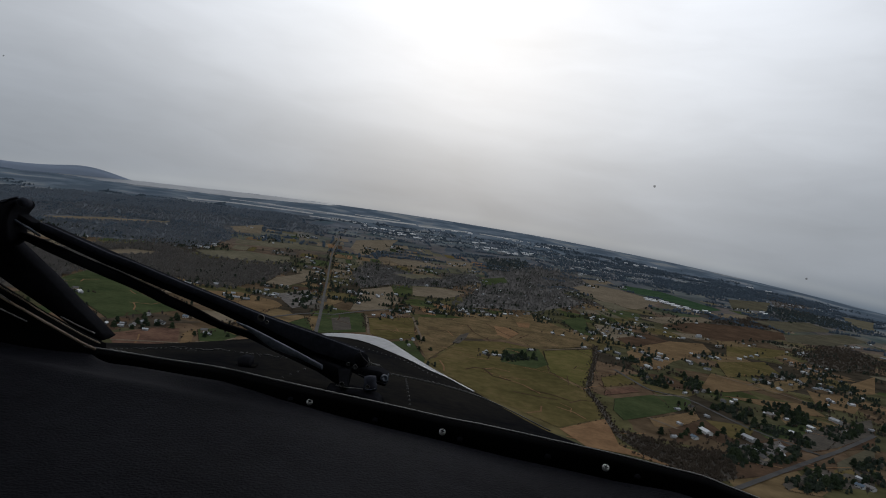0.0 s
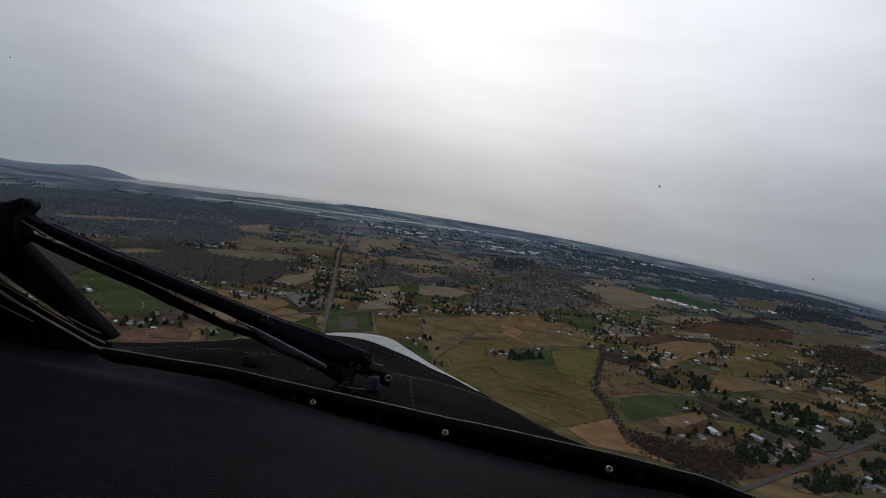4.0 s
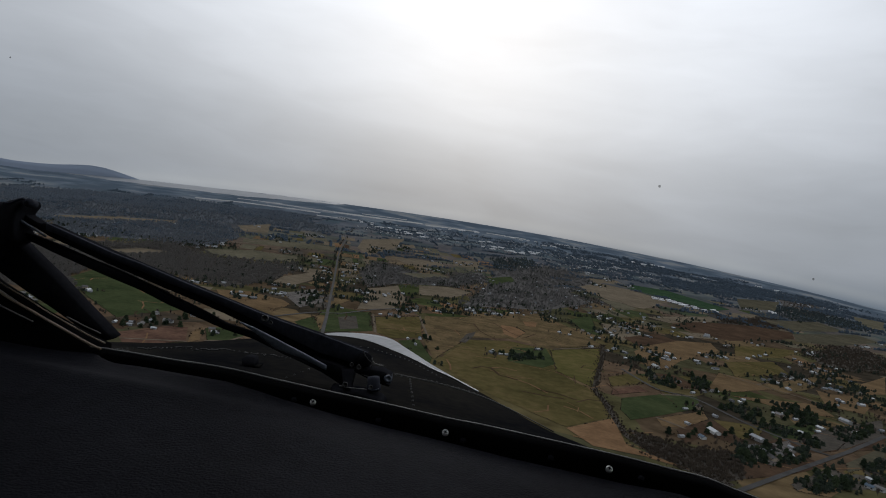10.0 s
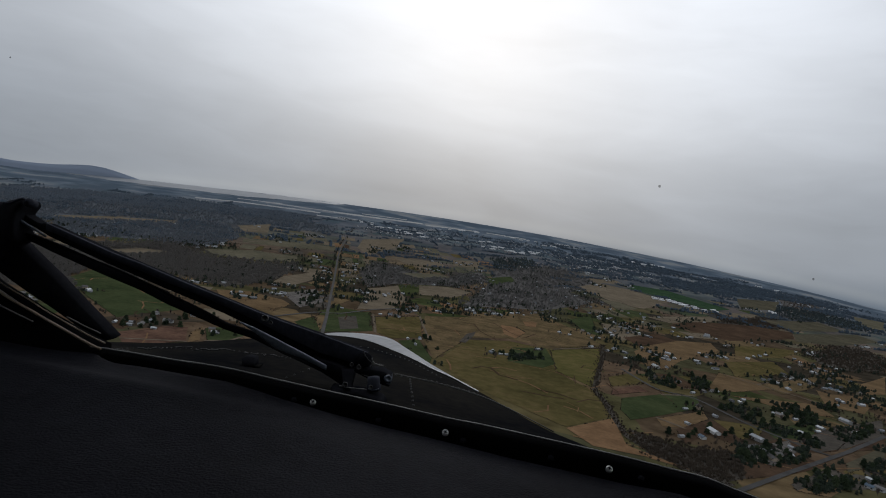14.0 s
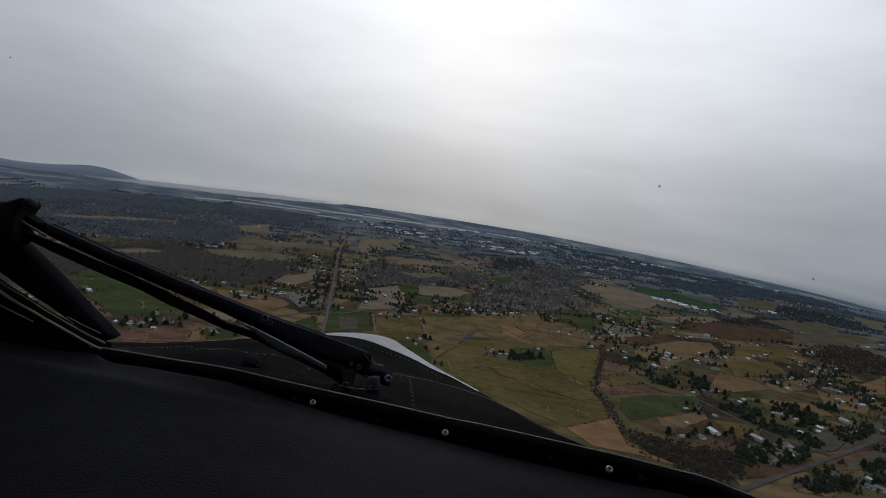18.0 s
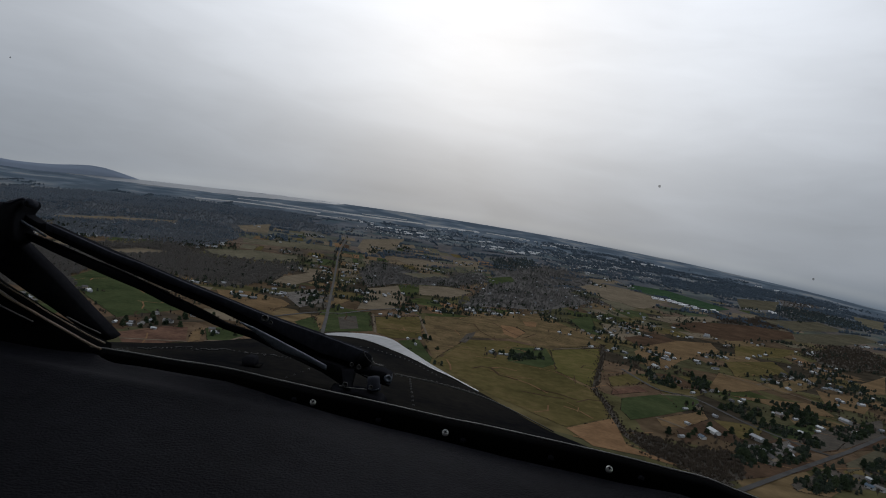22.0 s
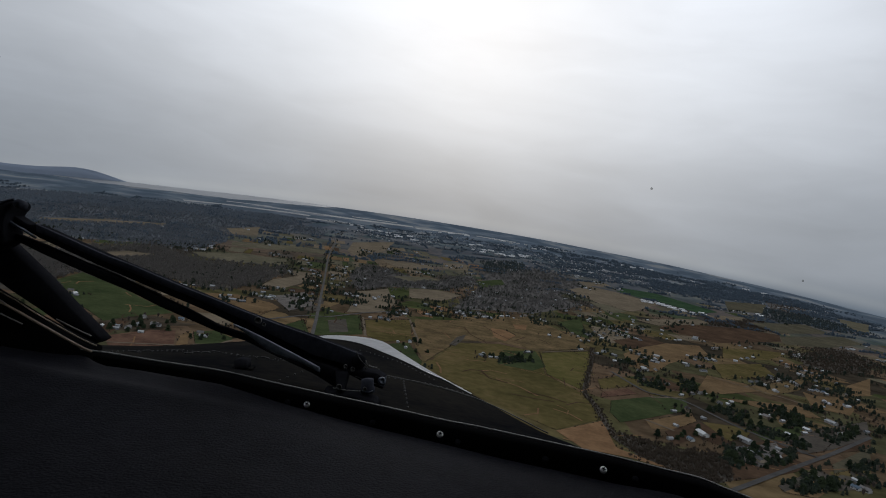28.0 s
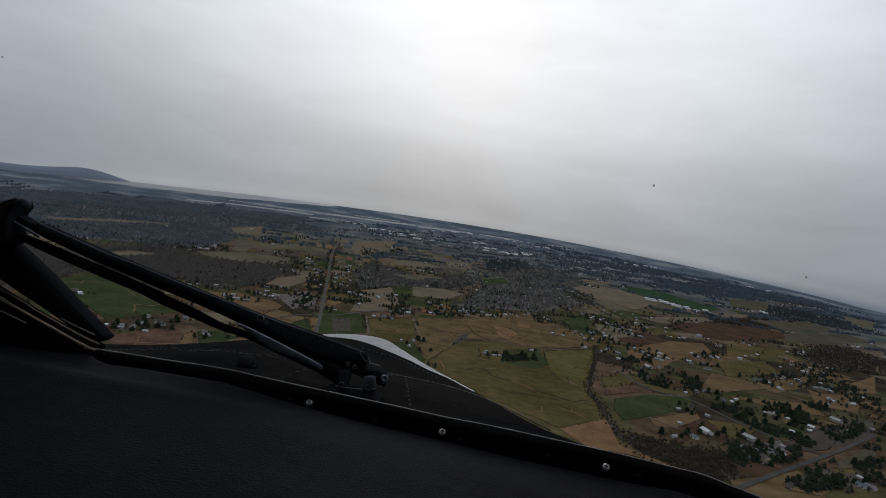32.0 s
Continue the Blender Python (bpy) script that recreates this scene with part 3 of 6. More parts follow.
field("pasture", "pale_pasture", [(-165, 2199), (-16, 2334), (54, 2313), (-74, 2135)], "far olive pasture", 0.40)
field("dry_field", "pale_tan", [(745, 2912), (915, 2985), (910, 2886), (747, 2803)], "far field of tan grass with painted haze", 0.42)
field("dry_field", "pale_tan", [(515, 1780), (594, 1764), (590, 1599), (483, 1457), (477, 1569)], "field of dry tan grass", 0.44)
field("meadow", "green", [(406, 1750), (515, 1894), (433, 1477), (399, 1532)], "green paddock among houses", 0.46)
field("pasture", "pale_pasture", [(651, 2321), (730, 2306), (771, 2194), (669, 2101)], "olive-yellow winter pasture", 0.48)
field("dry_field", "pale_tan", [(1268, 2474), (1403, 2525), (1335, 2416), (1194, 2350)], "small dry paddock", 0.50)
field("pasture", "pasture", [(897, 1705), (1046, 1765), (1145, 1779), (970, 1598), (803, 1517)], "small olive pasture", 0.34)
field("bay", "water", [(4890 * math.sin(radians(a)), 4890 * math.cos(radians(a))) for a in range(-34, -9, 3)] + [(r * math.sin(radians(a)), r * math.cos(radians(a))) for a, r in ((-11, 4780), (-15, 4640), (-20, 4520), (-26, 4560), (-31, 4700))], "pale grey bay water", 1.2)
field("yard", "lot", [(-366, 1386), (-322, 1556), (-255, 1351), (-281, 1217)], "grey gravel yard with parked equipment", 0.7)
field("yard", "lot", [(407, 702), (487, 753), (470, 708), (404, 641), (382, 650)], "grey gravel farm yard", 0.7)


field("pasture", "pale_tan", [(-1500, 2215), (-1422, 2430), (-1230, 2660), (-1190, 2600), (-1340, 2370), (-1440, 2160)], "long grassy clearing among bare woods", 0.5)
field("pasture", "pale_tan", [(-967, 1679), (-940, 1814), (-865, 1846), (-863, 1704), (-914, 1617)], "long grassy clearing among bare woods", 0.5)
field("pasture", "pale_pasture", [(-839, 2431), (-665, 2584), (-473, 2651), (-472, 2520), (-661, 2398), (-801, 2325)], "long grassy clearing among bare woods", 0.5)


# golf course on the plain, and the ground round it
field("golf_rough", "tan", [(480, -420), (780, -560), (1150, -480), (1330, -150), (1180, 130), (820, 160), (560, 20)], "dry tan grassland round a golf course")
field("golf_course", "green", [(600, -260), (720, -360), (900, -370), (1050, -300), (1120, -160), (1060, -40), (940, -20), (980, -120), (900, -210), (760, -200), (680, -120), (620, -160)], "curving green golf fairways", 0.8)
for x, y, a, b in ((660, -230, 34, 17), (860, -330, 40, 15), (1010, -250, 24, 12), (1040, -110, 22, 11)):
    field("pond", "water", [(x + a * (1 + 0.2 * math.sin(3 * k)) * math.cos(k * 0.5236), y + b * math.sin(k * 0.5236)) for k in range(12)], "still grey golf course pond", 1.1)
for x, y in ((720, -300), (790, -260), (930, -290), (1000, -190), (1060, -210), (700, -170)):
    field("bunker", "lane", [(x + 11 * math.cos(k), y + 7 * math.sin(k)) for k in range(6)], "pale sand bunker", 1.2)


road_cells = set()


def on_road(x, y):
    return (int(x // 5), int(y // 5)) in road_cells


def strip(name, mat, line, width, label, lift=0.8):
    """A road or lane laid along a line; nothing grows on a road."""
    run = sum((Vector(b) - Vector(a)).length for a, b in zip(line, line[1:]))
    if mat == "road":
        for p in resample([(x, y, 0) for x, y in line], int(run / 3)):
            i, j = int(p.x // 5), int(p.y // 5)
            road_cells.update((i + a, j + b) for a in (-1, 0, 1) for b in (-1, 0, 1))
    pts = resample([(x, y, 0) for x, y in line], max(3, int(run / 25)))
    verts, faces = [], []
    for i, p in enumerate(pts):
        d = (pts[min(i + 1, len(pts) - 1)] - pts[max(i - 1, 0)]).normalized()
        side = Vector((-d.y, d.x, 0)) * width / 2
        for q in (p + side, p - side):
            verts.append((q.x, q.y, ground_z(q.x, q.y) + lift))
    for i in range(len(pts) - 1):
        faces.append((2 * i, 2 * i + 1, 2 * i + 3, 2 * i + 2))
    return tagged(new(name, mesh_of(name, verts, faces, M[mat])), label, "road", kind="structure")


FLAT = "pale strip of tidal mud flat beyond the woods"
strip("tidal_flat", "flat", [(-1640, 3745), (-1384, 3906), (-1055, 3974), (-875, 3977)], 70, FLAT, 1.0)
strip("tidal_flat", "flat", [(-1300, 4120), (-941, 4155), (-623, 4218)], 45, FLAT, 1.0)
strip("tidal_flat", "flat", [(-816, 4144), (-457, 4231), (-176, 4292)], 80, FLAT, 1.0)
strip("tidal_flat", "flat", [(-641, 4333), (-303, 4381)], 40, FLAT, 1.0)
strip("tidal_flat", "flat", [(-156, 4245), (242, 4337)], 60, FLAT, 1.0)
strip("tidal_flat", "flat", [(-1491, 4085), (-1196, 4180)], 40, FLAT, 1.0)
strip("tidal_flat", "flat", [(-860, 3820), (-573, 3914)], 45, FLAT, 1.0)
strip("tidal_flat", "flat", [(303, 4341), (601, 4326)], 50, FLAT, 1.0)
ROAD, LANE = "grey two-lane asphalt road through fields", "pale gravel farm lane"
MAIN_ROAD = [(-181, 975), (-212, 1164), (-273, 1514), (-338, 1892), (-426, 2393), (-472, 2700), (-499, 2960), (-552, 3171), (-532, 3459)]
strip("road", "road", MAIN_ROAD, 6.5, "straight grey asphalt road running to the town")
strip("road", "road", [(-301, 1047), (-243, 1187), (-196, 1216), (-140, 1342), (-70, 1452)], 7, ROAD)
strip("road", "road", [(309, 543), (415, 629), (557, 741), (697, 859)], 6.5, ROAD)
strip("road", "road", [(364, 1074), (381, 946), (439, 921), (464, 802), (514, 706), (540, 727)], 6, ROAD)
strip("road", "road", [(520, -520), (640, -640), (800, -690), (960, -700)], 9, "curving new asphalt estate road")
strip("road", "road", [(640, -640), (600, -760), (680, -860), (800, -690)], 9, "curving new asphalt estate road")
strip("lane", "lane", [(614, 1192), (653, 1134), (704, 1070), (730, 997)], 5, LANE)
strip("lane", "lane", [(653, 1134), (816, 1290)], 5, LANE)
strip("lane", "lane", [(252, 1169), (391, 1296)], 5, LANE)
strip("lane", "lane", [(318, 773), (344, 739)], 5, LANE)
strip("lane", "lane", [(-132, 1282), (-100, 1061)], 5, LANE)
strip("lane", "lane", [(-31, 1353), (1, 1061)], 5, LANE)
strip("lane", "lane", [(378, 912), (445, 941)], 5, LANE)
strip("lane", "lane", [(694, 963), (698, 915)], 5, LANE)
strip("lane", "lane", [(-310, 799), (-284, 813), (-276, 859)], 5, LANE)
strip("lane", "lane", [(-398, 745), (-325, 780)], 5, LANE)
strip("lane", "lane", [(-1047, 1976), (-946, 2395), (-810, 2287), (-730, 2629)], 9, LANE)
strip("lane", "lane", [(1660, 3701), (1983, 3688), (2248, 3703)], 9, LANE)

DITCH = "dark winding drainage ditch in a pasture"
strip("ditch", "soil", [(104, 917), (112, 878), (126, 852), (141, 862)], 3, DITCH)
strip("ditch", "soil", [(149, 1418), (176, 1309), (202, 1248), (244, 1340)], 3, DITCH)
strip("ditch", "soil", [(98, 1350), (110, 1239), (135, 1192)], 3, DITCH)
strip("ditch", "soil", [(164, 824), (192, 818), (216, 799)], 2.5, DITCH)
strip("ditch", "soil", [(73, 891), (87, 914), (117, 915)], 2.5, DITCH)
field("pond", "litter", [(57, 1096), (76, 1197), (98, 1244), (89, 1180), (70, 1096)], "shallow muddy pond in a pasture", 0.75)
field("plot", "stubble", [(167, 1400), (203, 1399), (219, 1332), (182, 1231), (162, 1270)], "bare trampled ground with heaps of earth", 0.72)
field("plot", "stubble", [(239, 1529), (280, 1550), (262, 1455), (235, 1448)], "pale sandy ring of a riding ground", 0.72)

SCRUB = "rough brown scrub ground beside a road"
field("paddock", "soil", [(380, 684), (455, 706), (489, 673), (411, 622), (343, 586)], SCRUB, 0.4)
field("paddock", "soil", [(443, 733), (498, 718), (540, 738), (536, 766), (491, 766)], SCRUB, 0.4)
field("paddock", "soil", [(611, 818), (739, 913), (640, 785), (571, 750)], SCRUB, 0.4)

field("pasture", "dull_pasture", [(520, 691), (649, 798), (600, 733), (535, 680), (498, 657)], "dark olive pasture beside a road", 0.52)
field("paddock", "litter", [(392, 590), (485, 666), (488, 643), (585, 714), (512, 619), (387, 573)], "weedy brown ground below a road", 0.42)
field("paddock", "litter", [(613, 857), (780, 975), (702, 866), (571, 761), (502, 719), (488, 749)], "weedy brown ground among houses", 0.42)

field("yard", "litter", [(-190, 1172), (-160, 1217), (-134, 1077), (-162, 1041)], "muddy brown yard with bare trees", 0.56)
field("lawn", "green", [(139, 986), (161, 1119), (236, 1168), (231, 1027), (198, 976)], "dark green lawn round a farmhouse", 0.56)

# ground of the woods, the town and the groves
WOOD_LEFT = [(-963, 1337), (-1051, 1789), (-959, 2038), (-745, 1876), (-623, 1890), (-495, 2045), (-450, 1573), (-488, 1344), (-664, 1433), (-626, 1205), (-830, 1315)]
WOOD_FAR_LEFT = [(-1428, 2099), (-1382, 2582), (-1081, 2856), (-872, 2479), (-839, 2139), (-1039, 1999), (-1194, 1843)]
WOOD_ROAD = [(-286, 2080), (-277, 2378), (-125, 2310), (36, 2265), (187, 2597), (197, 2334), (37, 2075), (-134, 1966), (-214, 1784)]
WOOD_MID = [(253, 2660), (556, 3142), (744, 3012), (765, 2832), (539, 2358), (578, 2169), (354, 1873), (199, 1798), (70, 1638), (121, 1910), (192, 2249)]
WOOD_RIGHT = [(2026, 3467), (2268, 3616), (2120, 3138), (1841, 2823), (1733, 2877)]
FIRS_RIGHT = [(1733, 3012), (2002, 2976), (2148, 2832), (1979, 2623), (1753, 2602), (1554, 2406), (1614, 2719)]
THICKET_RIGHT = [(1093, 2224), (1377, 2475), (1515, 2445), (1346, 2242), (1074, 2094)]
COPSE_RIGHT = [(1173, 1795), (1459, 2028), (1520, 1931), (1291, 1630), (1125, 1548), (1079, 1595)]
CREEK_BRUSH = [(259, 703), (276, 679), (302, 659), (368, 672), (373, 607), (310, 566), (277, 587), (252, 617)]
FIRS_MID = [(254, 3096), (520, 3339), (490, 2986), (268, 2711)]
SUBURB = [(585, 3763), (1058, 3928), (1347, 3643), (1235, 3248), (892, 3030), (606, 3108)]
TOWN = [(-562, 3851), (-115, 4082), (454, 4123), (860, 4107), (628, 3654), (189, 3490), (-279, 3323), (-515, 3356)]
FAR_RIGHT = [(1076, 3848), (1587, 3889), (2045, 3737), (2506, 3234), (2025, 2598), (1855, 3037), (1413, 2989), (1039, 3118)]
RIM_RIGHT = [(738, 4378), (1503, 4089), (2264, 3861), (2667, 3449), (2426, 3129), (2017, 3426), (1347, 3643), (656, 3840)]
FARMS = [(-342, 2215), (53, 2503), (585, 2682), (962, 1835), (1100, 1512), (752, 1416), (413, 1819), (-144, 1982)]
CREEK = [(398, 1327), (339, 1121), (262, 880), (260, 808), (250, 728), (246, 668), (258, 628), (287, 592), (318, 561)]
FAR_SHORE = [(-2263, 2916), (-2050, 3260), (-1579, 3496), (-1056, 3717), (-845, 3758), (-884, 3369), (-1383, 3078), (-1740, 2778), (-1832, 2372)]
FAR_FOREST = [(-1857, 2403), (-1766, 2819), (-1405, 3126), (-899, 3423), (-632, 3442), (-605, 3153), (-1020, 2921), (-1402, 2617), (-1449, 2128), (-1276, 1667)]
WOOD_WEST = [(-1136, 1490), (-1090, 1593), (-823, 1286), (-686, 1095), (-629, 978), (-746, 990)]
FLOOR = "brown leaf litter under bare woodland"
BROWN_WOOD, DARK_WOOD = "leafless brown deciduous woodland", "dense dark green conifer stand"
wooded = (WOOD_LEFT, WOOD_FAR_LEFT, WOOD_WEST, WOOD_ROAD, WOOD_MID, WOOD_RIGHT, THICKET_RIGHT, COPSE_RIGHT, CREEK_BRUSH, FAR_FOREST, FAR_SHORE)
for c in wooded:
    field("woodland_floor", "hazed_litter" if c in (WOOD_FAR_LEFT, FAR_FOREST, FAR_SHORE) else "mid_litter" if c in (WOOD_MID, WOOD_ROAD, WOOD_RIGHT) else "litter", c, FLOOR, 0.26)

# small paddocks and tracks between the larger fields
def build_paddocks():
    r = random.Random(5)
    u, v = Vector((math.cos(radians(12)), math.sin(radians(12)))), Vector((-math.sin(radians(12)), math.cos(radians(12))))
    kinds = (("tan", "small paddock of dry tan grass"), ("pasture", "small olive pasture"), ("green", "small green paddock"), ("soil", "small bare brown plot"),
             ("stubble", "small pale stubble plot"), ("pale_tan", "small pale tan paddock"), ("litter", "small weedy brown plot"), ("pale_pasture", "small pale olive paddock"))
    for i in range(-20, 21):
        for j in range(5, 26):
            c = u * (i * 118) + v * (j * 132) + Vector((r.uniform(-18, 18), r.uniform(-18, 18)))
            az = math.degrees(math.atan2(c.x, c.y))
            if abs(az) > 41 or c.length < 560 or c.length > 3100 or r.random() < 0.12:
                continue
            w, d = r.uniform(34, 52), r.uniform(36, 60)
            cut = r.uniform(-0.5, 0.5)
            halves = (((-w, -d), (cut * w, d)), ((cut * w + 3, -d), (w, d))) if r.random() < 0.6 else (((-w, -d), (w, d)),)
            for (a0, b0), (a1, b1) in halves:
                pts = [c + u * (a + r.uniform(-5, 5)) + v * (b + r.uniform(-5, 5)) for a, b in ((a0, b0), (a1, b0), (a1, b1), (a0, b1))]
                mid = sum(pts, Vector((0, 0))) / 4
                if any(inside(q.x, q.y, f) for q in pts + [mid] for f in (*open_land, *dry_land, *wooded)):
                    continue
                # far plots mostly take the grass colours with haze painted in
                kind, text = kinds[r.choices(range(8), (5, 4, 4, 2, 3, 2, 3, 3) if c.length < 1800 else (2, 2, 2, 1, 1, 7, 2, 5))[0]]
                field("paddock", kind, [(q.x, q.y) for q in pts], text, 0.3)
                if r.random() < 0.35:
                    strip("track", "lane", [(pts[0].x, pts[0].y), (pts[1].x, pts[1].y)], 2.6, "narrow pale dirt track", 0.45)


build_paddocks()


def build_worn_tracks():
    """Trodden paths and scraped banks that wind over the near fields."""
    r = random.Random(17)
    made = 0
    while made < 90:
        q, a = 640 + 1000 * r.random(), r.uniform(-0.6, 0.66)
        x, y = q * math.sin(a), q * math.cos(a)
        if not any(inside(x, y, c) for c in open_land + dry_land) or any(inside(x, y, c) for c in wooded):
            continue
        g, line = radians(r.choice((12, 102, 57)) + r.uniform(-25, 25)), [(x, y)]
        for _ in range(r.randrange(3, 7)):
            g += r.gauss(0, 0.45)
            x, y = x + math.cos(g) * r.uniform(8, 20), y + math.sin(g) * r.uniform(8, 20)
            line.append((x, y))
        mat, label = r.choice((("stubble", "pale trodden path winding over a field"), ("stubble", "pale scraped bank in a field"), ("soil", "dark muddy rut in a field")))
        strip("worn_track", mat, line, r.uniform(1.2, 3.0), label, 0.62)
        made += 1


build_worn_tracks()

# far hill across the bay


def build_hill():
    verts, faces = [], []
    n = 60
    for i in range(n + 1):
        f = i / n
        a = radians(-46 + 22 * f)
        h = 92 * math.exp(-((f - 0.66) / 0.19) ** 2) + 76 * math.exp(-((f - 0.18) / 0.2) ** 2) + 5 * math.sin(31 * f) * (1 - f) + 22 * (1 - f)
        for r, k in ((4870, -0.25), (4890, 0.55), (4910, 1.0), (4930, 0.6), (4945, -0.3)):
            x, y = r * math.sin(a), r * math.cos(a)
            verts.append((x, y, 196 + h * k))
    for i in range(n):
        for k in range(4):
            faces.append((i * 5 + k, i * 5 + k + 1, i * 5 + k + 6, i * 5 + k + 5))
    tagged(new("hill", mesh_of("hill", verts, faces, M["ridge"], True)), "wooded hill across the bay, haze painted into its blue", "hill", kind="structure")


build_hill()

# ------------------------------------------------------------ trees
rng = random.Random(11)


clearings = []


def scatter(poly, n):
    xs, ys = [p[0] for p in poly], [p[1] for p in poly]
    out, ragged = [], min(45.0, 0.09 * min(max(xs) - min(xs), max(ys) - min(ys)))
    for _ in range(n * 6):
        x, y = rng.uniform(min(xs), max(xs)), rng.uniform(min(ys), max(ys))
        if inside(x + rng.gauss(0, ragged), y + rng.gauss(0, ragged), poly) and not any(inside(x, y, c) for c in clearings):
            out.append((x, y))
            if len(out) == n:
                break
    return out


def along(line, n, spread):
    pts = resample([(x, y, 0) for x, y in line], n)
    return [(p.x + rng.gauss(0, spread), p.y + rng.gauss(0, spread)) for p in pts]


def conifer_shape(seed, tiers=4, sides=7, blunt=0.0):
    """Drooping ragged tiers, height one; blunt ones keep their breadth further up."""
    r = random.Random(seed)
    verts, faces = [], []
    for i in range(tiers):
        z0, z1 = 0.10 + 0.80 * i / tiers, 0.10 + 0.80 * (i + 1) / tiers + 0.16
        rad = 0.25 * r.uniform(0.85, 1.15) * (1 - i / tiers) ** (0.7 - 0.45 * blunt) * (1 + 0.3 * blunt) + 0.035
        tip = len(verts)
        verts.append((r.uniform(-0.03, 0.03), r.uniform(-0.03, 0.03), min(z1, 1.0) - r.uniform(0, 0.04) - 0.10 * blunt))
        for k in range(sides * 2):
            g = math.pi * k / sides + r.uniform(-0.15, 0.15) + i
            q = rad * (r.uniform(0.8, 1.25) if k % 2 else r.uniform(0.45, 0.7))
            verts.append((q * math.cos(g), q * math.sin(g), z0 + r.uniform(-0.03, 0.03)))
        for k in range(sides * 2):
            faces.append((tip, tip + 1 + k, tip + 1 + (k + 1) % (sides * 2)))
    return verts, faces


def bare_shape(seed, twigs=34):
    """A vase of thin bare branches, broadest two thirds up, height one."""
    r = random.Random(seed)
    verts, faces = [], []

    def spike(a, b, w):
        a, b = Vector(a), Vector(b)
        s = (b - a).cross(Vector((r.uniform(-1, 1), r.uniform(-1, 1), r.uniform(-0.4, 0.4)))).normalized() * w
        i = len(verts)
        verts.extend([a + s, a - s, b])
        faces.append((i, i + 1, i + 2))
    spike((0, 0, 0), (0, 0, 0.9), 0.022)
    spike((0, 0, 0), (0.02, 0.01, 0.8), 0.022)
    for _ in range(twigs):
        g, low = r.uniform(0, 2 * math.pi), r.uniform(0.2, 0.55)
        q = 0.30 * r.random() ** 0.6
        top = 0.55 + 0.45 * math.sqrt(max(0.0, 1 - (q / 0.33) ** 2)) * r.uniform(0.8, 1.0)
        a = (q * 0.45 * math.cos(g), q * 0.45 * math.sin(g), low)
        spike(a, (q * math.cos(g + r.uniform(-0.3, 0.3)), q * math.sin(g + r.uniform(-0.3, 0.3)), top), r.uniform(0.016, 0.034))
    return verts, faces


def wood(name, shapes, places, low, high, mat, label, category="woods", wide=1.0):
    """Many trees as one mass."""
    allv, allf, base = [], [], 0
    for i, (x, y) in enumerate(places):
        if on_road(x, y):
            continue
        v, f = shapes[i % len(shapes)]
        h = rng.uniform(low, high)
        g, w = rng.uniform(0, 6.28), h * wide * rng.uniform(0.85, 1.25)
        a = np.array([tuple(p) for p in v])
        c, s = math.cos(g), math.sin(g)
        q = np.stack([(a[:, 0] * c - a[:, 1] * s) * w + x, (a[:, 0] * s + a[:, 1] * c) * w + y, a[:, 2] * h + ground_z(x, y) - 0.2], 1)
        allv.append(q)
        allf.append(np.array(f) + base)
        base += len(v)
    return tagged(new(name, mesh_of(name, np.concatenate(allv).tolist(), np.concatenate(allf).tolist(), mat)), label, category, kind="stuff")


FIR = [conifer_shape(s, 4, 5, (0.0, 0.8, 0.5, 1.0, 0.3)[s]) for s in range(5)]
BARE = [bare_shape(s, 40) for s in range(6)]
clearings += open_land + dry_land
wood("bare_woodland", BARE, scatter(WOOD_LEFT, 4200) + scatter(WOOD_WEST, 1500), 7, 14, M["twig_wood"], BROWN_WOOD, wide=1.3)
wood("bare_woodland", BARE, scatter(WOOD_FAR_LEFT, 3000), 7, 13, M["hazed_twig"], "far leafless woodland, greyed by painted haze", wide=1.3)
wood("bare_woodland", BARE, scatter(FAR_FOREST, 3000), 8, 14, M["hazed_twig"], "far leafless woodland, greyed by painted haze", wide=1.5)
wood("bare_woodland", FIR, scatter(FAR_SHORE, 4200), 7, 12, M["hazed_shore_wood"], "far wooded shore, blue-grey with painted haze", wide=1.8)
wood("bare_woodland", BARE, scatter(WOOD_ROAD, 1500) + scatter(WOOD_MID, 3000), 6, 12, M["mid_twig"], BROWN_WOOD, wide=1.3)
wood("bare_woodland", BARE, scatter(WOOD_RIGHT, 600) + scatter(THICKET_RIGHT, 900) + scatter(COPSE_RIGHT, 1700), 4, 9, M["thicket"], "dark brown leafless copse beside fields", wide=1.4)
wood("bare_woodland", BARE, scatter(CREEK_BRUSH, 1000), 2.5, 6.5, M["thicket"], "brown leafless thicket beside a creek", wide=1.5)
strip("creek", "litter", CREEK, 8, "narrow brown creek between pastures", 0.6)
wood("creek_scrub", BARE, along(CREEK, 900, 4.5), 1.5, 4.5, M["thicket"], "leafless trees lining a creek", "trees", 1.4)
groves = [p for c, n in ((WOOD_LEFT, 900), (WOOD_WEST, 300), (WOOD_MID, 1100), (WOOD_ROAD, 600)) for p in scatter(c, n) if noise.noise((p[0] / 90, p[1] / 130, 9.0)) > 0.26]
wood("evergreen_groves", FIR, groves, 6, 12, M["conifer_wood"], "dark evergreen groves within bare woods", "woods", 1.2)
far_groves = [p for c in (WOOD_FAR_LEFT, FAR_FOREST) for p in scatter(c, 1100) if noise.noise((p[0] / 120, p[1] / 170, 4.0)) > 0.18]
wood("evergreen_groves", FIR, far_groves, 7, 12, M["haze_conifer"], "evergreen groves in far bare woods, blue with painted haze", "woods", 1.3)
wood("conifer_stand", FIR, scatter(FIRS_MID, 520) + scatter(FIRS_RIGHT, 1000), 7, 13, M["faint_haze_conifer"], DARK_WOOD, wide=1.3)
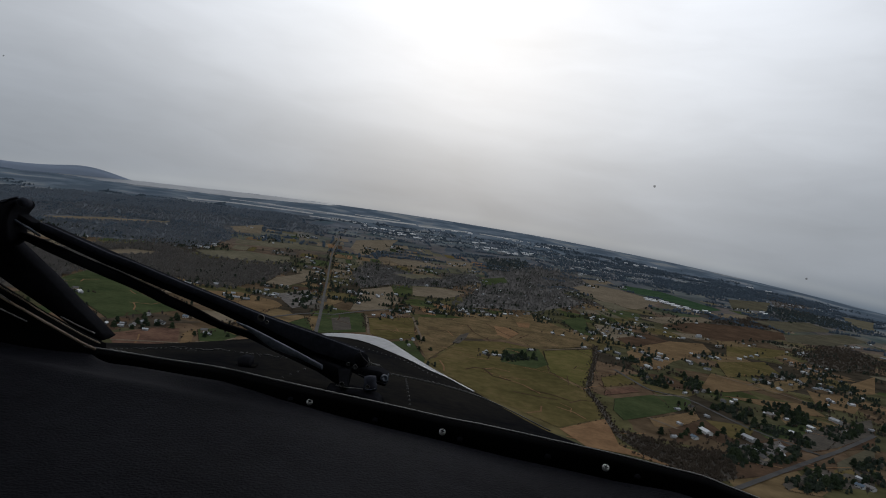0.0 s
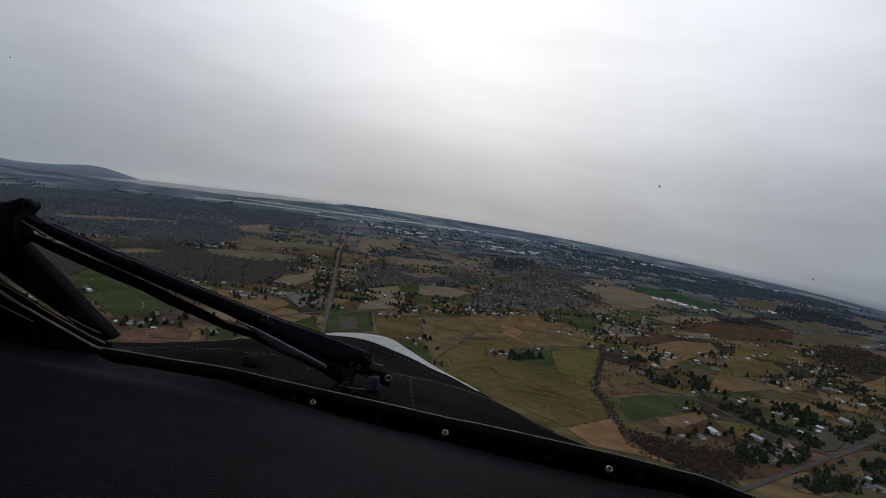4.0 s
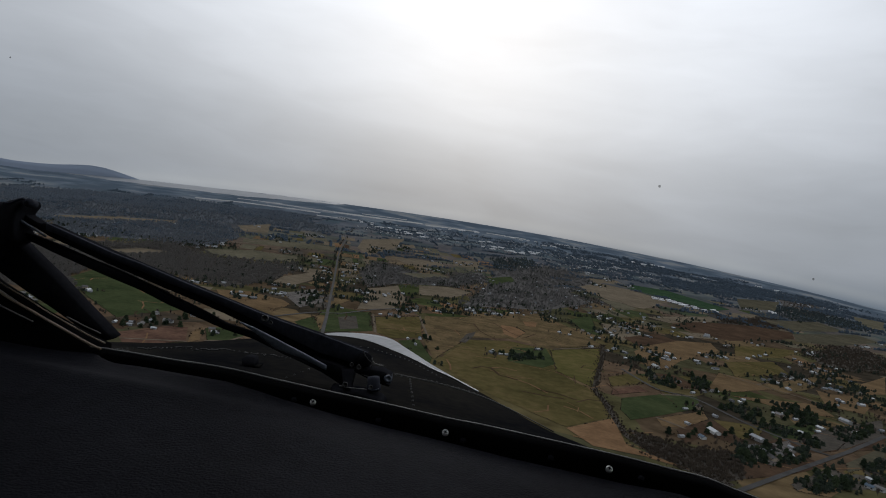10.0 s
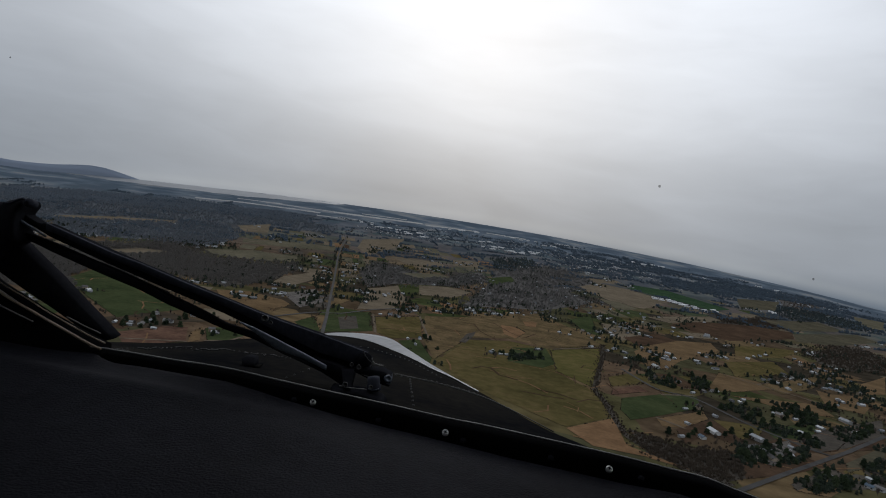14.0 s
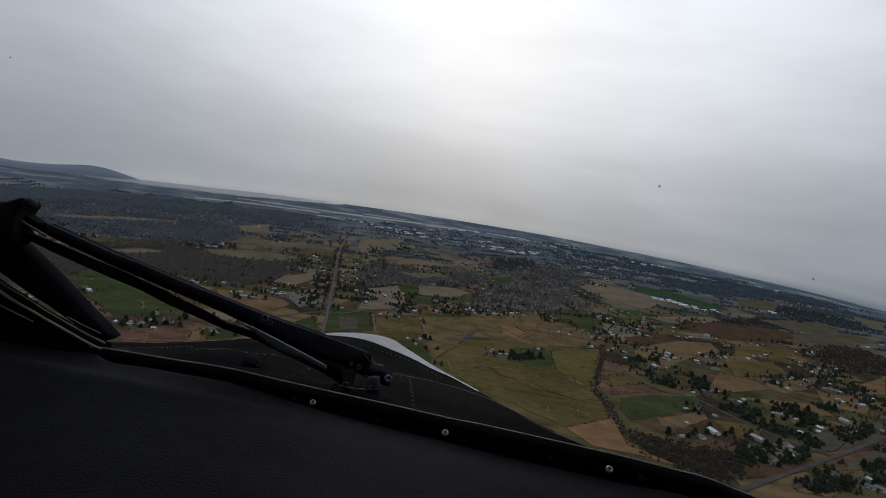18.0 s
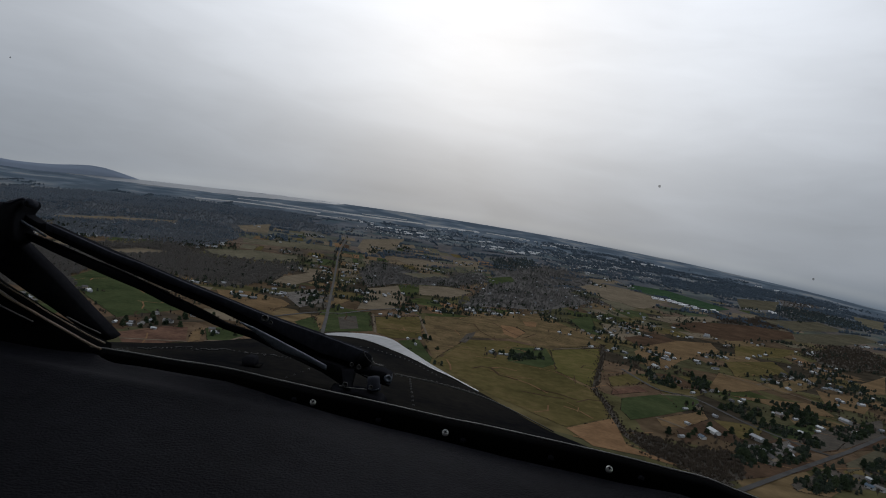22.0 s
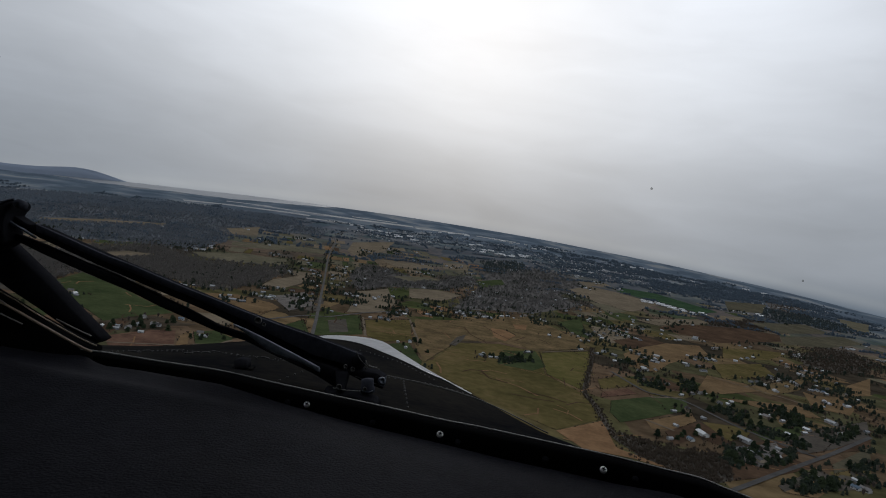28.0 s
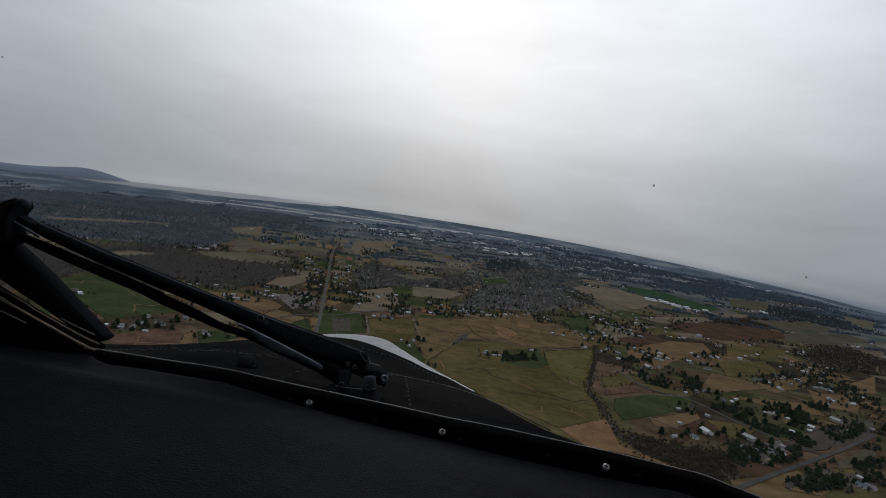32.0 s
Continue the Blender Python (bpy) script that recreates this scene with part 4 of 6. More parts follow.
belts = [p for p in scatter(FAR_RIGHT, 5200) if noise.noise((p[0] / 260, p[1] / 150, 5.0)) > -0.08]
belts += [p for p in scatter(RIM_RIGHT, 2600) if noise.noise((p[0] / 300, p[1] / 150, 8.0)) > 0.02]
wood("far_woods", FIR, belts, 8, 14, M["haze_conifer"], "distant dark belts of trees", wide=1.7)
town_trees = [p for p in scatter(SUBURB, 2600) + scatter(TOWN, 1500) if noise.noise((p[0] / 120, p[1] / 120, 2.0)) > -0.05]
wood("town_trees", FIR, town_trees, 6, 11, M["haze_conifer"], "dark trees between the roofs of a town", "trees", 1.5)
# shelter belts and tree lines across the middle and far plain
rows = []
for _ in range(560):
    q, a = 1350 + 2700 * rng.random() ** 0.8, rng.uniform(-0.72, 0.72)
    x, y = q * math.sin(a), q * math.cos(a)
    g, run = radians(rng.choice((12, 12, 102)) + rng.uniform(-7, 7)), rng.uniform(40, 200)
    step, wide = 3.0 + q / 900, rng.uniform(1.5, 7)
    for k in range(int(run / step)):
        p = (x + math.cos(g) * step * k + rng.gauss(0, wide), y + math.sin(g) * step * k + rng.gauss(0, wide))
        if not any(inside(*p, f) for f in open_land + dry_land):
            rows.append(p)
wood("shelter_belt", FIR, [p for i, p in enumerate(rows) if i % 5 < 2 and math.hypot(*p) < 2500], 4, 13, M["conifer_wood"], "row of dark evergreen trees", "trees", 1.3)
wood("tree_row", BARE, [p for i, p in enumerate(rows) if i % 5 > 1 and math.hypot(*p) < 2500], 2.5, 7, M["thicket"], "row of leafless brown trees", "trees", 1.4)
wood("far_tree_row", FIR, [p for p in rows if math.hypot(*p) >= 2500], 7, 13, M["haze_conifer"], "far dark rows of trees", "trees", 1.5)
# trees and shrubs along both sides of the straight road
verge = [(x + s * 11, y) for s in (-1, 1) for x, y in along(MAIN_ROAD[1:], 420, 2.5) if noise.noise((x / 30 + 40 * s, y / 70, 3.0)) > -0.05]
wood("roadside_trees", BARE, verge, 2.5, 6.5, M["thicket"], "leafless trees and shrubs along a straight road", "trees", 1.3)
wood("roadside_evergreens", FIR, verge[::4], 4, 10, M["conifer_wood"], "dark evergreens along a straight road", "trees", 1.1)
# hedges along the edges of the fields
hedges, shrubs = [], []
for c in open_land[:58] + dry_land:
    for (x0, y0), (x1, y1) in zip(c, c[1:] + c[:1]):
        far = math.hypot((x0 + x1) / 2, (y0 + y1) / 2)
        if far > 2400 or rng.random() < 0.6:
            continue
        thick = rng.choice((0.4, 0.4, 0.9, 0.9, 3.0))
        for k in range(int(math.hypot(x1 - x0, y1 - y0) / (1.0 + far / 1500))):
            f = rng.random()
            if noise.noise((x0 + f * 9, y0 / 50, f * 6)) > -0.25:
                (hedges if thick < 3 else shrubs).append((x0 + (x1 - x0) * f + rng.gauss(0, thick), y0 + (y1 - y0) * f + rng.gauss(0, thick)))
wood("hedgerows", BARE, hedges, 0.7, 2.0, M["thicket"], "bare brown hedgerows between fields", "hedges", 1.6)
wood("hedge_trees", BARE, shrubs[::2], 1.5, 5, M["thicket"], "leafless trees along field edges", "trees", 1.4)
# copses on the wetter ground, gathered in clumps
tangle = []
for _ in range(16000):
    q, a = 620 + 1900 * rng.random(), rng.uniform(-0.72, 0.72)
    x, y = q * math.sin(a), q * math.cos(a)
    if noise.noise((x / 110, y / 150, 12.3)) > 0.30 and not any(inside(x, y, f) for f in open_land + dry_land):
        tangle.append((x, y))
wood("tangled_copses", BARE, [p for i, p in enumerate(tangle) if i % 5], 3, 8, M["thicket"], "tangled brown leafless copses between fields", "woods", 1.5)
wood("copse_conifers", FIR, tangle[::5], 5, 11, M["conifer_wood"], "dark conifers within leafless copses", "trees", 1.2)


def conifer_tree(seed, h, label):
    root = tagged(new("conifer_tree"), label, "tree", "evergreen trees")
    v, f = conifer_shape(seed, 7, 8, 0.3 + (seed - 21) * 0.35)
    part("crown", mesh_of("crown", [(x * h * 1.35, y * h * 1.35, z * h) for x, y, z in v], f, M["conifer"]), root)
    prof = [(0.022 * h * (1 - 0.9 * i / 4), 0.85 * h * i / 4) for i in range(5)]
    me = turned("trunk", prof, M["bark"], 7)
    me.transform(Matrix.Rotation(radians(90), 4, "X"))
    part("trunk", me, root)
    return root


def bare_tree(seed, h, label):
    root = tagged(new("bare_tree"), label, "tree", "leafless trees")
    v, f = bare_shape(seed, 90)
    part("crown", mesh_of("crown", [tuple(p * h) for p in v], f, M["twig"]), root)
    me = turned("trunk", [(0.025 * h, 0), (0.018 * h, 0.3 * h), (0.008 * h, 0.7 * h)], M["bark"], 7)
    me.transform(Matrix.Rotation(radians(90), 4, "X"))
    part("trunk", me, root)
    return root


TREES = [conifer_tree(21, 15, "tall dark green conifer with drooping boughs"), conifer_tree(22, 11, "dark green conifer standing among farmsteads"),
         conifer_tree(23, 7.5, "small dark evergreen in a yard"), bare_tree(24, 9, "leafless brown tree beside a field")]
PARK = (-2600, -3000)
for i, t in enumerate(TREES):
    x, y = PARK[0] + 40 * i, PARK[1]
    t.matrix_basis = pose(x, y, ground_z(x, y))


def plant(places, kinds, spread=0.0):
    for x, y in places:
        x, y = x + rng.gauss(0, spread), y + rng.gauss(0, spread)
        if on_road(x, y):
            continue
        copy_thing(TREES[rng.choice(kinds)], pose(x, y, ground_z(x, y) - 0.1, 0, 0, rng.uniform(0, 360)))


undergrowth = []


def grove(poly):
    """Evergreens standing close together, a few bare trees at their edge."""
    area = abs(sum(x0 * y1 - x1 * y0 for (x0, y0), (x1, y1) in zip(poly, poly[1:] + poly[:1]))) / 2
    near = math.hypot(*poly[0]) < 1500
    keep = list(clearings)
    clearings.clear()
    spots = scatter(poly, max(6, min(24 if near else 22, int(area / 75))))
    clearings.extend(keep)
    if near:
        plant(spots[::2], (0, 1, 1, 2, 2, 3))
    undergrowth.extend(spots[1::2] if near else spots)
    for x, y in spots:
        undergrowth.extend((x + rng.gauss(0, 5), y + rng.gauss(0, 5)) for _ in range(3))


grove([(147, 1047), (216, 1068), (181, 1017), (149, 993)])
grove([(634, 1917), (748, 1936), (681, 1771), (599, 1767)])
grove([(333, 1790), (383, 1793), (336, 1568), (310, 1582)])
grove([(560, 2456), (694, 2484), (629, 2252), (540, 2233)])
grove([(-427, 2101), (-415, 2268), (-316, 1765), (-333, 1651)])
grove([(-406, 1862), (-377, 1967), (-303, 1583), (-321, 1526)])
grove([(-319, 1448), (-311, 1511), (-255, 1238), (-279, 1208)])
grove([(-470, 2610), (-453, 2633), (-370, 2178), (-379, 2168)])
grove([(-112, 1470), (-44, 1575), (-38, 1381), (-86, 1334)])
grove([(-15, 1753), (76, 1912), (58, 1526), (4, 1511)])
grove([(7, 2358), (177, 2493), (168, 2308), (32, 2152)])
grove([(880, 2140), (946, 2125), (805, 1816), (779, 1850)])
grove([(467, 908), (532, 904), (498, 834), (448, 834)])
grove([(606, 993), (637, 963), (589, 893), (560, 901)])
grove([(696, 1026), (731, 1017), (705, 985), (681, 992)])
grove([(392, 706), (452, 713), (450, 665), (393, 633), (383, 668)])
grove([(638, 868), (698, 868), (655, 804), (580, 774)])
grove([(1066, 1551), (1111, 1528), (909, 1247), (922, 1322)])
grove([(972, 1330), (1002, 1298), (917, 1191), (902, 1217)])
grove([(416, 1099), (458, 1042), (424, 968), (388, 992)])
grove([(515, 1101), (536, 1104), (486, 998), (471, 996)])
grove([(429, 1207), (502, 1253), (490, 1222), (421, 1175)])
grove([(-220, 1706), (-177, 1740), (-153, 1491), (-186, 1475)])
grove([(1711, 2810), (1804, 2799), (1599, 2478), (1556, 2514)])
grove([(907, 1203), (947, 1182), (851, 1058), (814, 1061)])
grove([(522, 780), (547, 783), (502, 724), (486, 726)])
grove([(-359, 2770), (-307, 2792), (-297, 2676), (-333, 2631)])
grove([(-250, 3048), (-157, 3022), (-156, 2849), (-219, 2857)])
grove([(-588, 2154), (-473, 2038), (-440, 1879), (-506, 1888)])
grove([(98, 2243), (229, 2205), (195, 1888), (109, 1874)])
grove([(446, 702), (527, 752), (485, 666), (415, 629)])
grove([(620, 831), (767, 949), (633, 775), (566, 744)])
grove([(431, 613), (493, 650), (437, 578), (403, 567)])
grove([(559, 708), (605, 739), (522, 632), (512, 640)])
grove([(474, 820), (535, 826), (499, 780), (454, 769)])
grove([(368, 672), (394, 671), (377, 628), (354, 632)])
grove([(568, 882), (635, 930), (608, 875), (543, 826)])
wood("grove_trees", FIR, undergrowth, 3, 9, M["conifer_wood"], "smaller dark evergreens filling the groves", "trees", 1.3)

# ------------------------------------------------------------ buildings


def gable(w, d, h, rise, over=0.5):
    """Walls with gables, and the two roof slopes."""
    a, b = w / 2, d / 2
    wall = ([(-a, -b, 0), (a, -b, 0), (a, b, 0), (-a, b, 0), (-a, -b, h), (a, -b, h), (a, b, h), (-a, b, h), (-a, 0, h + rise), (a, 0, h + rise)],
            [(0, 1, 5, 4), (2, 3, 7, 6), (1, 2, 6, 9, 5), (3, 0, 4, 8, 7), (0, 3, 2, 1)])
    x, y = a + over, b + over
    e, t = h - rise * over / b + 0.12, 0.25
    slopes = []
    for s in (-1, 1):
        v = [(-x, s * y, e), (x, s * y, e), (x, 0, h + rise + 0.12), (-x, 0, h + rise + 0.12)]
        v += [(px, py, pz + t) for px, py, pz in v]
        slopes.append((v, [(0, 1, 2, 3), (7, 6, 5, 4), (0, 4, 5, 1), (1, 5, 6, 2), (2, 6, 7, 3), (3, 7, 4, 0)]))
    return wall, slopes


def house(name, w, d, h, rise, wall, roof, label, category="house", chimney=True, big_doors=0):
    root = tagged(new(name), label, category, "farm buildings" if big_doors else "houses")
    (wv, wf), slopes = gable(w, d, h, rise)
    part("wall", mesh_of("wall", wv, wf, M[wall]), root)
    for v, f in slopes:
        part("roof_slope", mesh_of("roof_slope", v, f, M[roof]), root)
    if chimney:
        part("chimney", mesh_of("chimney", *box(w * 0.2, w * 0.2 + 0.8, -0.4, 0.5, h, h + rise + 1.1), M["shingle"]), root)
    if big_doors:
        for k in range(big_doors):
            x = -w / 2 + w * (k + 0.5) / big_doors
            part("sliding_door", mesh_of("sliding_door", *box(x - 1.3, x + 1.3, -d / 2 - 0.08, -d / 2 + 0.02, 0, 2.5), M["grey"]), root)
    else:
        part("door", mesh_of("door", *box(-0.5, 0.5, -d / 2 - 0.06, -d / 2 + 0.02, 0.1, 2.1), M["door"]), root)
        me = mesh_of("window", *box(-0.75, 0.75, -0.06, 0.03, 0, 1.2), M["dark_glass"])
        for s in (-1, 1):
            for x in (-0.32, 0.32):
                o = part("window", me, root)
                o.matrix_basis = pose(x * w, s * d / 2, 1.0, 0, 0, 0 if s < 0 else 180)
    return root


HOUSES = [
    house("house", 10.5, 6.8, 2.9, 1.9, "white", "shingle", "white-sided single-storey house with a grey shingle roof"),
    house("house", 9, 6.8, 4.8, 2.2, "beige", "shingle", "beige two-storey house with a dark shingle roof"),
    house("house", 11, 6.4, 2.8, 1.7, "grey", "metal_roof", "grey house with a pale metal roof"),
    house("house", 8.5, 6, 2.8, 1.8, "white", "blue_roof", "white house with a blue-grey metal roof"),
    house("house", 7.5, 5.6, 2.6, 1.5, "grey", "shingle", "small grey shingle-roofed house"),
    house("barn", 18, 9, 3.8, 2.1, "white", "metal_roof", "long white barn with a pale metal roof", "barn", False, 3),
    house("shed", 7, 4.6, 2.6, 1.1, "grey", "metal_roof", "small grey shed with a pale metal roof", "shed", False, 1),
    house("barn", 14, 8, 3.6, 2.1, "beige", "shingle", "weathered brown barn with a dark roof", "barn", False, 2),
]
for i, t in enumerate(HOUSES):
    x, y = PARK[0] + 60 * i, PARK[1] + 90
    t.matrix_basis = pose(x, y, ground_z(x, y))


yards = []


def settle(places, kinds, turn=0.0, loose_turn=12.0):
    for x, y in places:
        if any(on_road(x + a, y + b) for a in (-8, 0, 8) for b in (-8, 0, 8)):
            continue
        yards.append((x, y))
        copy_thing(HOUSES[rng.choice(kinds)], pose(x, y, ground_z(x, y) - 0.1, 0, 0, turn + rng.choice((0, 90)) + rng.uniform(-loose_turn, loose_turn)))


BARNS = [(381, 739), (437, 737), (414, 664), (851, 1791), (864, 1672), (456, 1149), (553, 886), (674, 913), (946, 1412), (1568, 2082)]
HOMES = [(322, 699), (352, 708), (414, 856), (423, 824), (448, 958), (479, 983), (499, 996), (506, 942), (536, 963), (484, 1163), (436, 1126), (424, 1208), (381, 1060), (387, 1001), (406, 1024), (454, 1031), (373, 1006), (549, 894), (643, 845), (713, 888), (646, 811), (816, 1290), (805, 1293), (1084, 1533), (1101, 1536), (858, 1219), (864, 1210), (885, 1149), (411, 699), (418, 691), (427, 675), (471, 721), (459, 638), (460, 633), (492, 614), (501, 612), (549, 751), (535, 741), (533, 798)]
HOMES_B = [(901, 1573), (935, 1605), (725, 1448), (744, 1456), (673, 1398), (993, 1790), (1022, 1779), (1144, 1722), (1149, 1689), (1130, 1726), (1555, 2092), (1724, 2221), (1535, 2092), (732, 1716), (759, 1718), (705, 1879), (795, 2052), (531, 1856), (562, 1868), (354, 1741), (363, 1727), (316, 1420), (393, 1509), (405, 1485), (417, 1431), (115, 1035), (131, 1033), (142, 1035), (214, 1135), (-22, 1004), (-17, 1065), (-83, 1298), (-74, 1282), (-95, 1297), (-65, 1412), (-46, 1413), (48, 1482), (34, 1490), (225, 1669), (246, 1695), (110, 1539), (142, 1553), (178, 1812), (142, 1799)]
HOMES_C = [(-376, 1530), (-353, 1535), (-351, 1336), (-286, 1314), (-295, 1416), (-242, 1261), (-383, 1352), (-445, 1891), (-496, 1903), (-327, 2201), (-325, 2258), (-278, 1849), (-267, 1908), (197, 2334), (210, 2389), (260, 2193), (337, 2195), (671, 2079), (636, 2098), (625, 2169), (590, 2200), (-325, 864), (-316, 854), (-420, 840), (-398, 882), (-421, 867), (-612, 887), (-632, 902), (-660, 928), (-634, 1047), (-621, 1036), (-188, 3028), (-113, 3076), (-40, 2676), (0, 2660), (-303, 1788), (-279, 1804), (-387, 2015)]
SHEDS = [(-547, 3760), (-494, 3776), (-431, 3727), (-364, 3722), (-313, 3658), (-267, 3626), (-214, 3601), (-117, 3518), (46, 4184), (108, 4231), (171, 4240), (455, 4320), (517, 4293), (602, 4294), (215, 3726), (229, 3536), (304, 3615), (367, 3557), (407, 3577), (497, 3618), (556, 3629), (707, 4173), (832, 4300), (1318, 4013), (1454, 3949), (2077, 3761)]
GREENHOUSES = [(963, 2552), (988, 2543), (1023, 2542), (1037, 2515), (1053, 2486), (1066, 2459), (1097, 2445), (1117, 2387), (1172, 2423), (1568, 2685)]
settle(BARNS, (5, 5, 7), 10, 8)
settle(HOMES, (0, 1, 2, 3, 4, 6, 6), 15)
settle(HOMES_B, (0, 1, 2, 3, 4, 6), 20)
settle(HOMES_C, (0, 1, 2, 4, 6), 10)
# more homesteads strung along the roads
for line, n, s in (([(429, 650), (665, 835)], 9, 22), (MAIN_ROAD[1:5], 16, 30), ([(-200, 1240), (-70, 1430), (120, 1640)], 16, 26), ([(70, 1640), (420, 1760)], 8, 40), ([(700, 1420), (1000, 1560)], 6, 40),
                   ([(760, 1150), (1020, 1440)], 10, 40), ([(-420, 840), (-385, 975)], 6, 18), ([(480, 1560), (600, 1720)], 9, 30), ([(450, 780), (640, 870)], 9, 24)):
    settle([p for p in along(line, n, s) if not any(inside(*p, c) for c in open_land)], (0, 1, 2, 3, 4, 6), 15, 20)
for x, y in list(yards)[::3]:
    x, y = x + rng.uniform(14, 30) * rng.choice((-1, 1)), y + rng.uniform(10, 26) * rng.choice((-1, 1))
    if on_road(x, y):
        continue
    copy_thing(HOUSES[6], pose(x, y, ground_z(x, y) - 0.1, 0, 0, rng.choice((12, 102)) + rng.uniform(-8, 8)))
beside = [(x + rng.gauss(0, 16), y + rng.gauss(0, 16)) for x, y in yards for _ in range(3)]
plant([p for p in beside if math.hypot(*p) < 1150][:150], (1, 2, 2, 2, 3))
wood("yard_trees", FIR, [p for p in beside if math.hypot(*p) >= 1150], 4, 10, M["conifer_wood"], "dark evergreens round farmsteads", "trees", 1.15)
wood("yard_shrubs", BARE, [(x + rng.gauss(0, 22), y + rng.gauss(0, 22)) for x, y in yards for _ in range(5)], 2, 6, M["thicket"], "leafless shrubs round farmsteads", "shrubs", 1.5)
def car(mat, label):
    root = tagged(new("car"), label, "car", "parked cars")
    body = [(-2.1, 0.35), (-2.1, 0.8), (-1.0, 0.95), (-0.5, 1.45), (1.1, 1.45), (1.7, 0.95), (2.1, 0.85), (2.1, 0.35)]
    n = len(body)
    v = [(x, s * (0.85 if z < 1.2 else 0.65), z) for s in (-1, 1) for x, z in body]
    f = [tuple(range(n)), tuple(range(2 * n - 1, n - 1, -1))] + [(k, n + k, n + (k + 1) % n, (k + 1) % n) for k in range(n)]
    part("body", mesh_of("body", v, f, M[mat]), root)
    part("windscreen", mesh_of("windscreen", [(-0.98, -0.62, 1.0), (-0.98, 0.62, 1.0), (-0.55, 0.56, 1.44), (-0.55, -0.56, 1.44)], [(0, 1, 2, 3)], M["dark_glass"]), root)
    tyre = turned("wheel", [(0.0, -0.1), (0.3, -0.1), (0.33, 0.0), (0.3, 0.1), (0.0, 0.1)], M["wiper_dark"], 10)
    for x in (-1.3, 1.3):
        for y in (-0.8, 0.8):
            part("wheel", tyre, root).matrix_basis = Matrix.Translation((x, y, 0.33))
    return root


CARS = [car("white", "white car parked on a gravel yard"), car("grey", "grey car parked on a gravel yard"), car("blue_roof", "blue car parked on a gravel yard")]
for i, t in enumerate(CARS):
    t.matrix_basis = pose(PARK[0] + 12 * i, PARK[1] + 200, ground_z(PARK[0] + 12 * i, PARK[1] + 200))
for x, y in along([(-351, 1357), (-312, 1513)], 9, 7) + along([(404, 683), (464, 715)], 7, 5) + along([(-85, 1324), (-35, 1372)], 5, 5) + along([(-281, 1375), (-272, 1410)], 4, 4):
    copy_thing(CARS[rng.randrange(3)], pose(x, y, ground_z(x, y) + 0.75, 0, 0, rng.choice((10, 100)) + rng.uniform(-8, 8)))
# the town: long pale sheds, then rows of small roofs
WARE = [house("warehouse", 38, 20, 6.0, 1.4, "shed_roof", "shed_roof", "long white-roofed warehouse at the edge of town", "warehouse", False, 4),
        house("greenhouse", 24, 9, 3.2, 1.6, "shed_roof", "shed_roof", "long white greenhouse beside a green crop", "greenhouse", False, 2)]
for i, t in enumerate(WARE):
    t.matrix_basis = pose(PARK[0] + 600 + 90 * i, PARK[1] + 90, ground_z(PARK[0] + 600 + 90 * i, PARK[1] + 90))
for x, y in SHEDS:
    for k in range(2):
        x, y = x + 70 * k + rng.gauss(0, 14), y + rng.gauss(0, 30)
        copy_thing(WARE[0], pose(x, y, ground_z(x, y) - 0.2, 0, 0, rng.choice((0, 0, 90)) + rng.uniform(-6, 6)))
for x, y in GREENHOUSES:
    for k in range(2):
        copy_thing(WARE[1], pose(x + 9 * k, y + 42 * k, ground_z(x + 9 * k, y + 42 * k) - 0.1, 0, 0, rng.uniform(2, 14)))


def roofs(name, places, label):
    verts, faces = [], []
    for x, y in places:
        if any(on_road(x + a, y + b) for a in (-8, 0, 8) for b in (-8, 0, 8)):
            continue
        (wv, wf), slopes = gable(rng.uniform(7, 15), rng.uniform(5.5, 9), 3.0, 1.8)
        m = pose(x, y, ground_z(x, y) - 0.2, 0, 0, rng.uniform(0, 180))
        for v, f in ((wv, wf), slopes[0], slopes[1]):
            base = len(verts)
            verts += [m @ Vector(p) for p in v]
            faces += [tuple(i + base for i in q) for q in f]
    return tagged(new(name, mesh_of(name, verts, faces, M["town"])), label, "houses", kind="stuff")


roofs("suburb", scatter(SUBURB, 300), "distant suburb of small pale roofs among trees")
roofs("far_town", scatter(TOWN, 170), "far town of small pale roofs")
roofs("far_farms", scatter(FARMS, 60) + scatter(FAR_RIGHT, 110), "scattered far farmsteads")

roofs("far_hamlet", [(-1387, 2823), (-1365, 2834), (-1344, 2844), (-1373, 3157), (-1353, 3162), (-1182, 2539), (-1186, 2227), (-1353, 2778), (-1381, 2889), (-1353, 3065), (-1293, 2259), (-1279, 2258), (-956, 2905), (-927, 2889), (-802, 2612), (-783, 2618)], "small white-roofed hamlet among far woods")
# farmsteads over the middle plain: a few roofs and dark trees close together
steads, stead_trees, stead_shrubs = [], [], []
for _ in range(135):
    q, a = 1200 + 1900 * rng.random(), rng.uniform(-0.68, 0.70)
    x, y = q * math.sin(a), q * math.cos(a)
    if any(inside(x, y, c) for c in (*open_land, *wooded)):
        continue
    for _ in range(rng.randrange(2, 7)):
        steads.append((x + rng.gauss(0, 20), y + rng.gauss(0, 22)))
    for _ in range(rng.randrange(4, 14)):
        stead_trees.append((x + rng.gauss(0, 24), y + rng.gauss(0, 26)))
        stead_shrubs.append((x + rng.gauss(0, 30), y + rng.gauss(0, 30)))
roofs("farmsteads", steads, "scattered pale-roofed farmsteads on the plain")
wood("farmstead_trees", FIR, stead_trees, 5, 14, M["conifer_wood"], "dark evergreens round scattered farmsteads", "trees", 1.25)
wood("farmstead_shrubs", BARE, stead_shrubs, 2, 6, M["thicket"], "leafless shrubs round scattered farmsteads", "shrubs", 1.5)

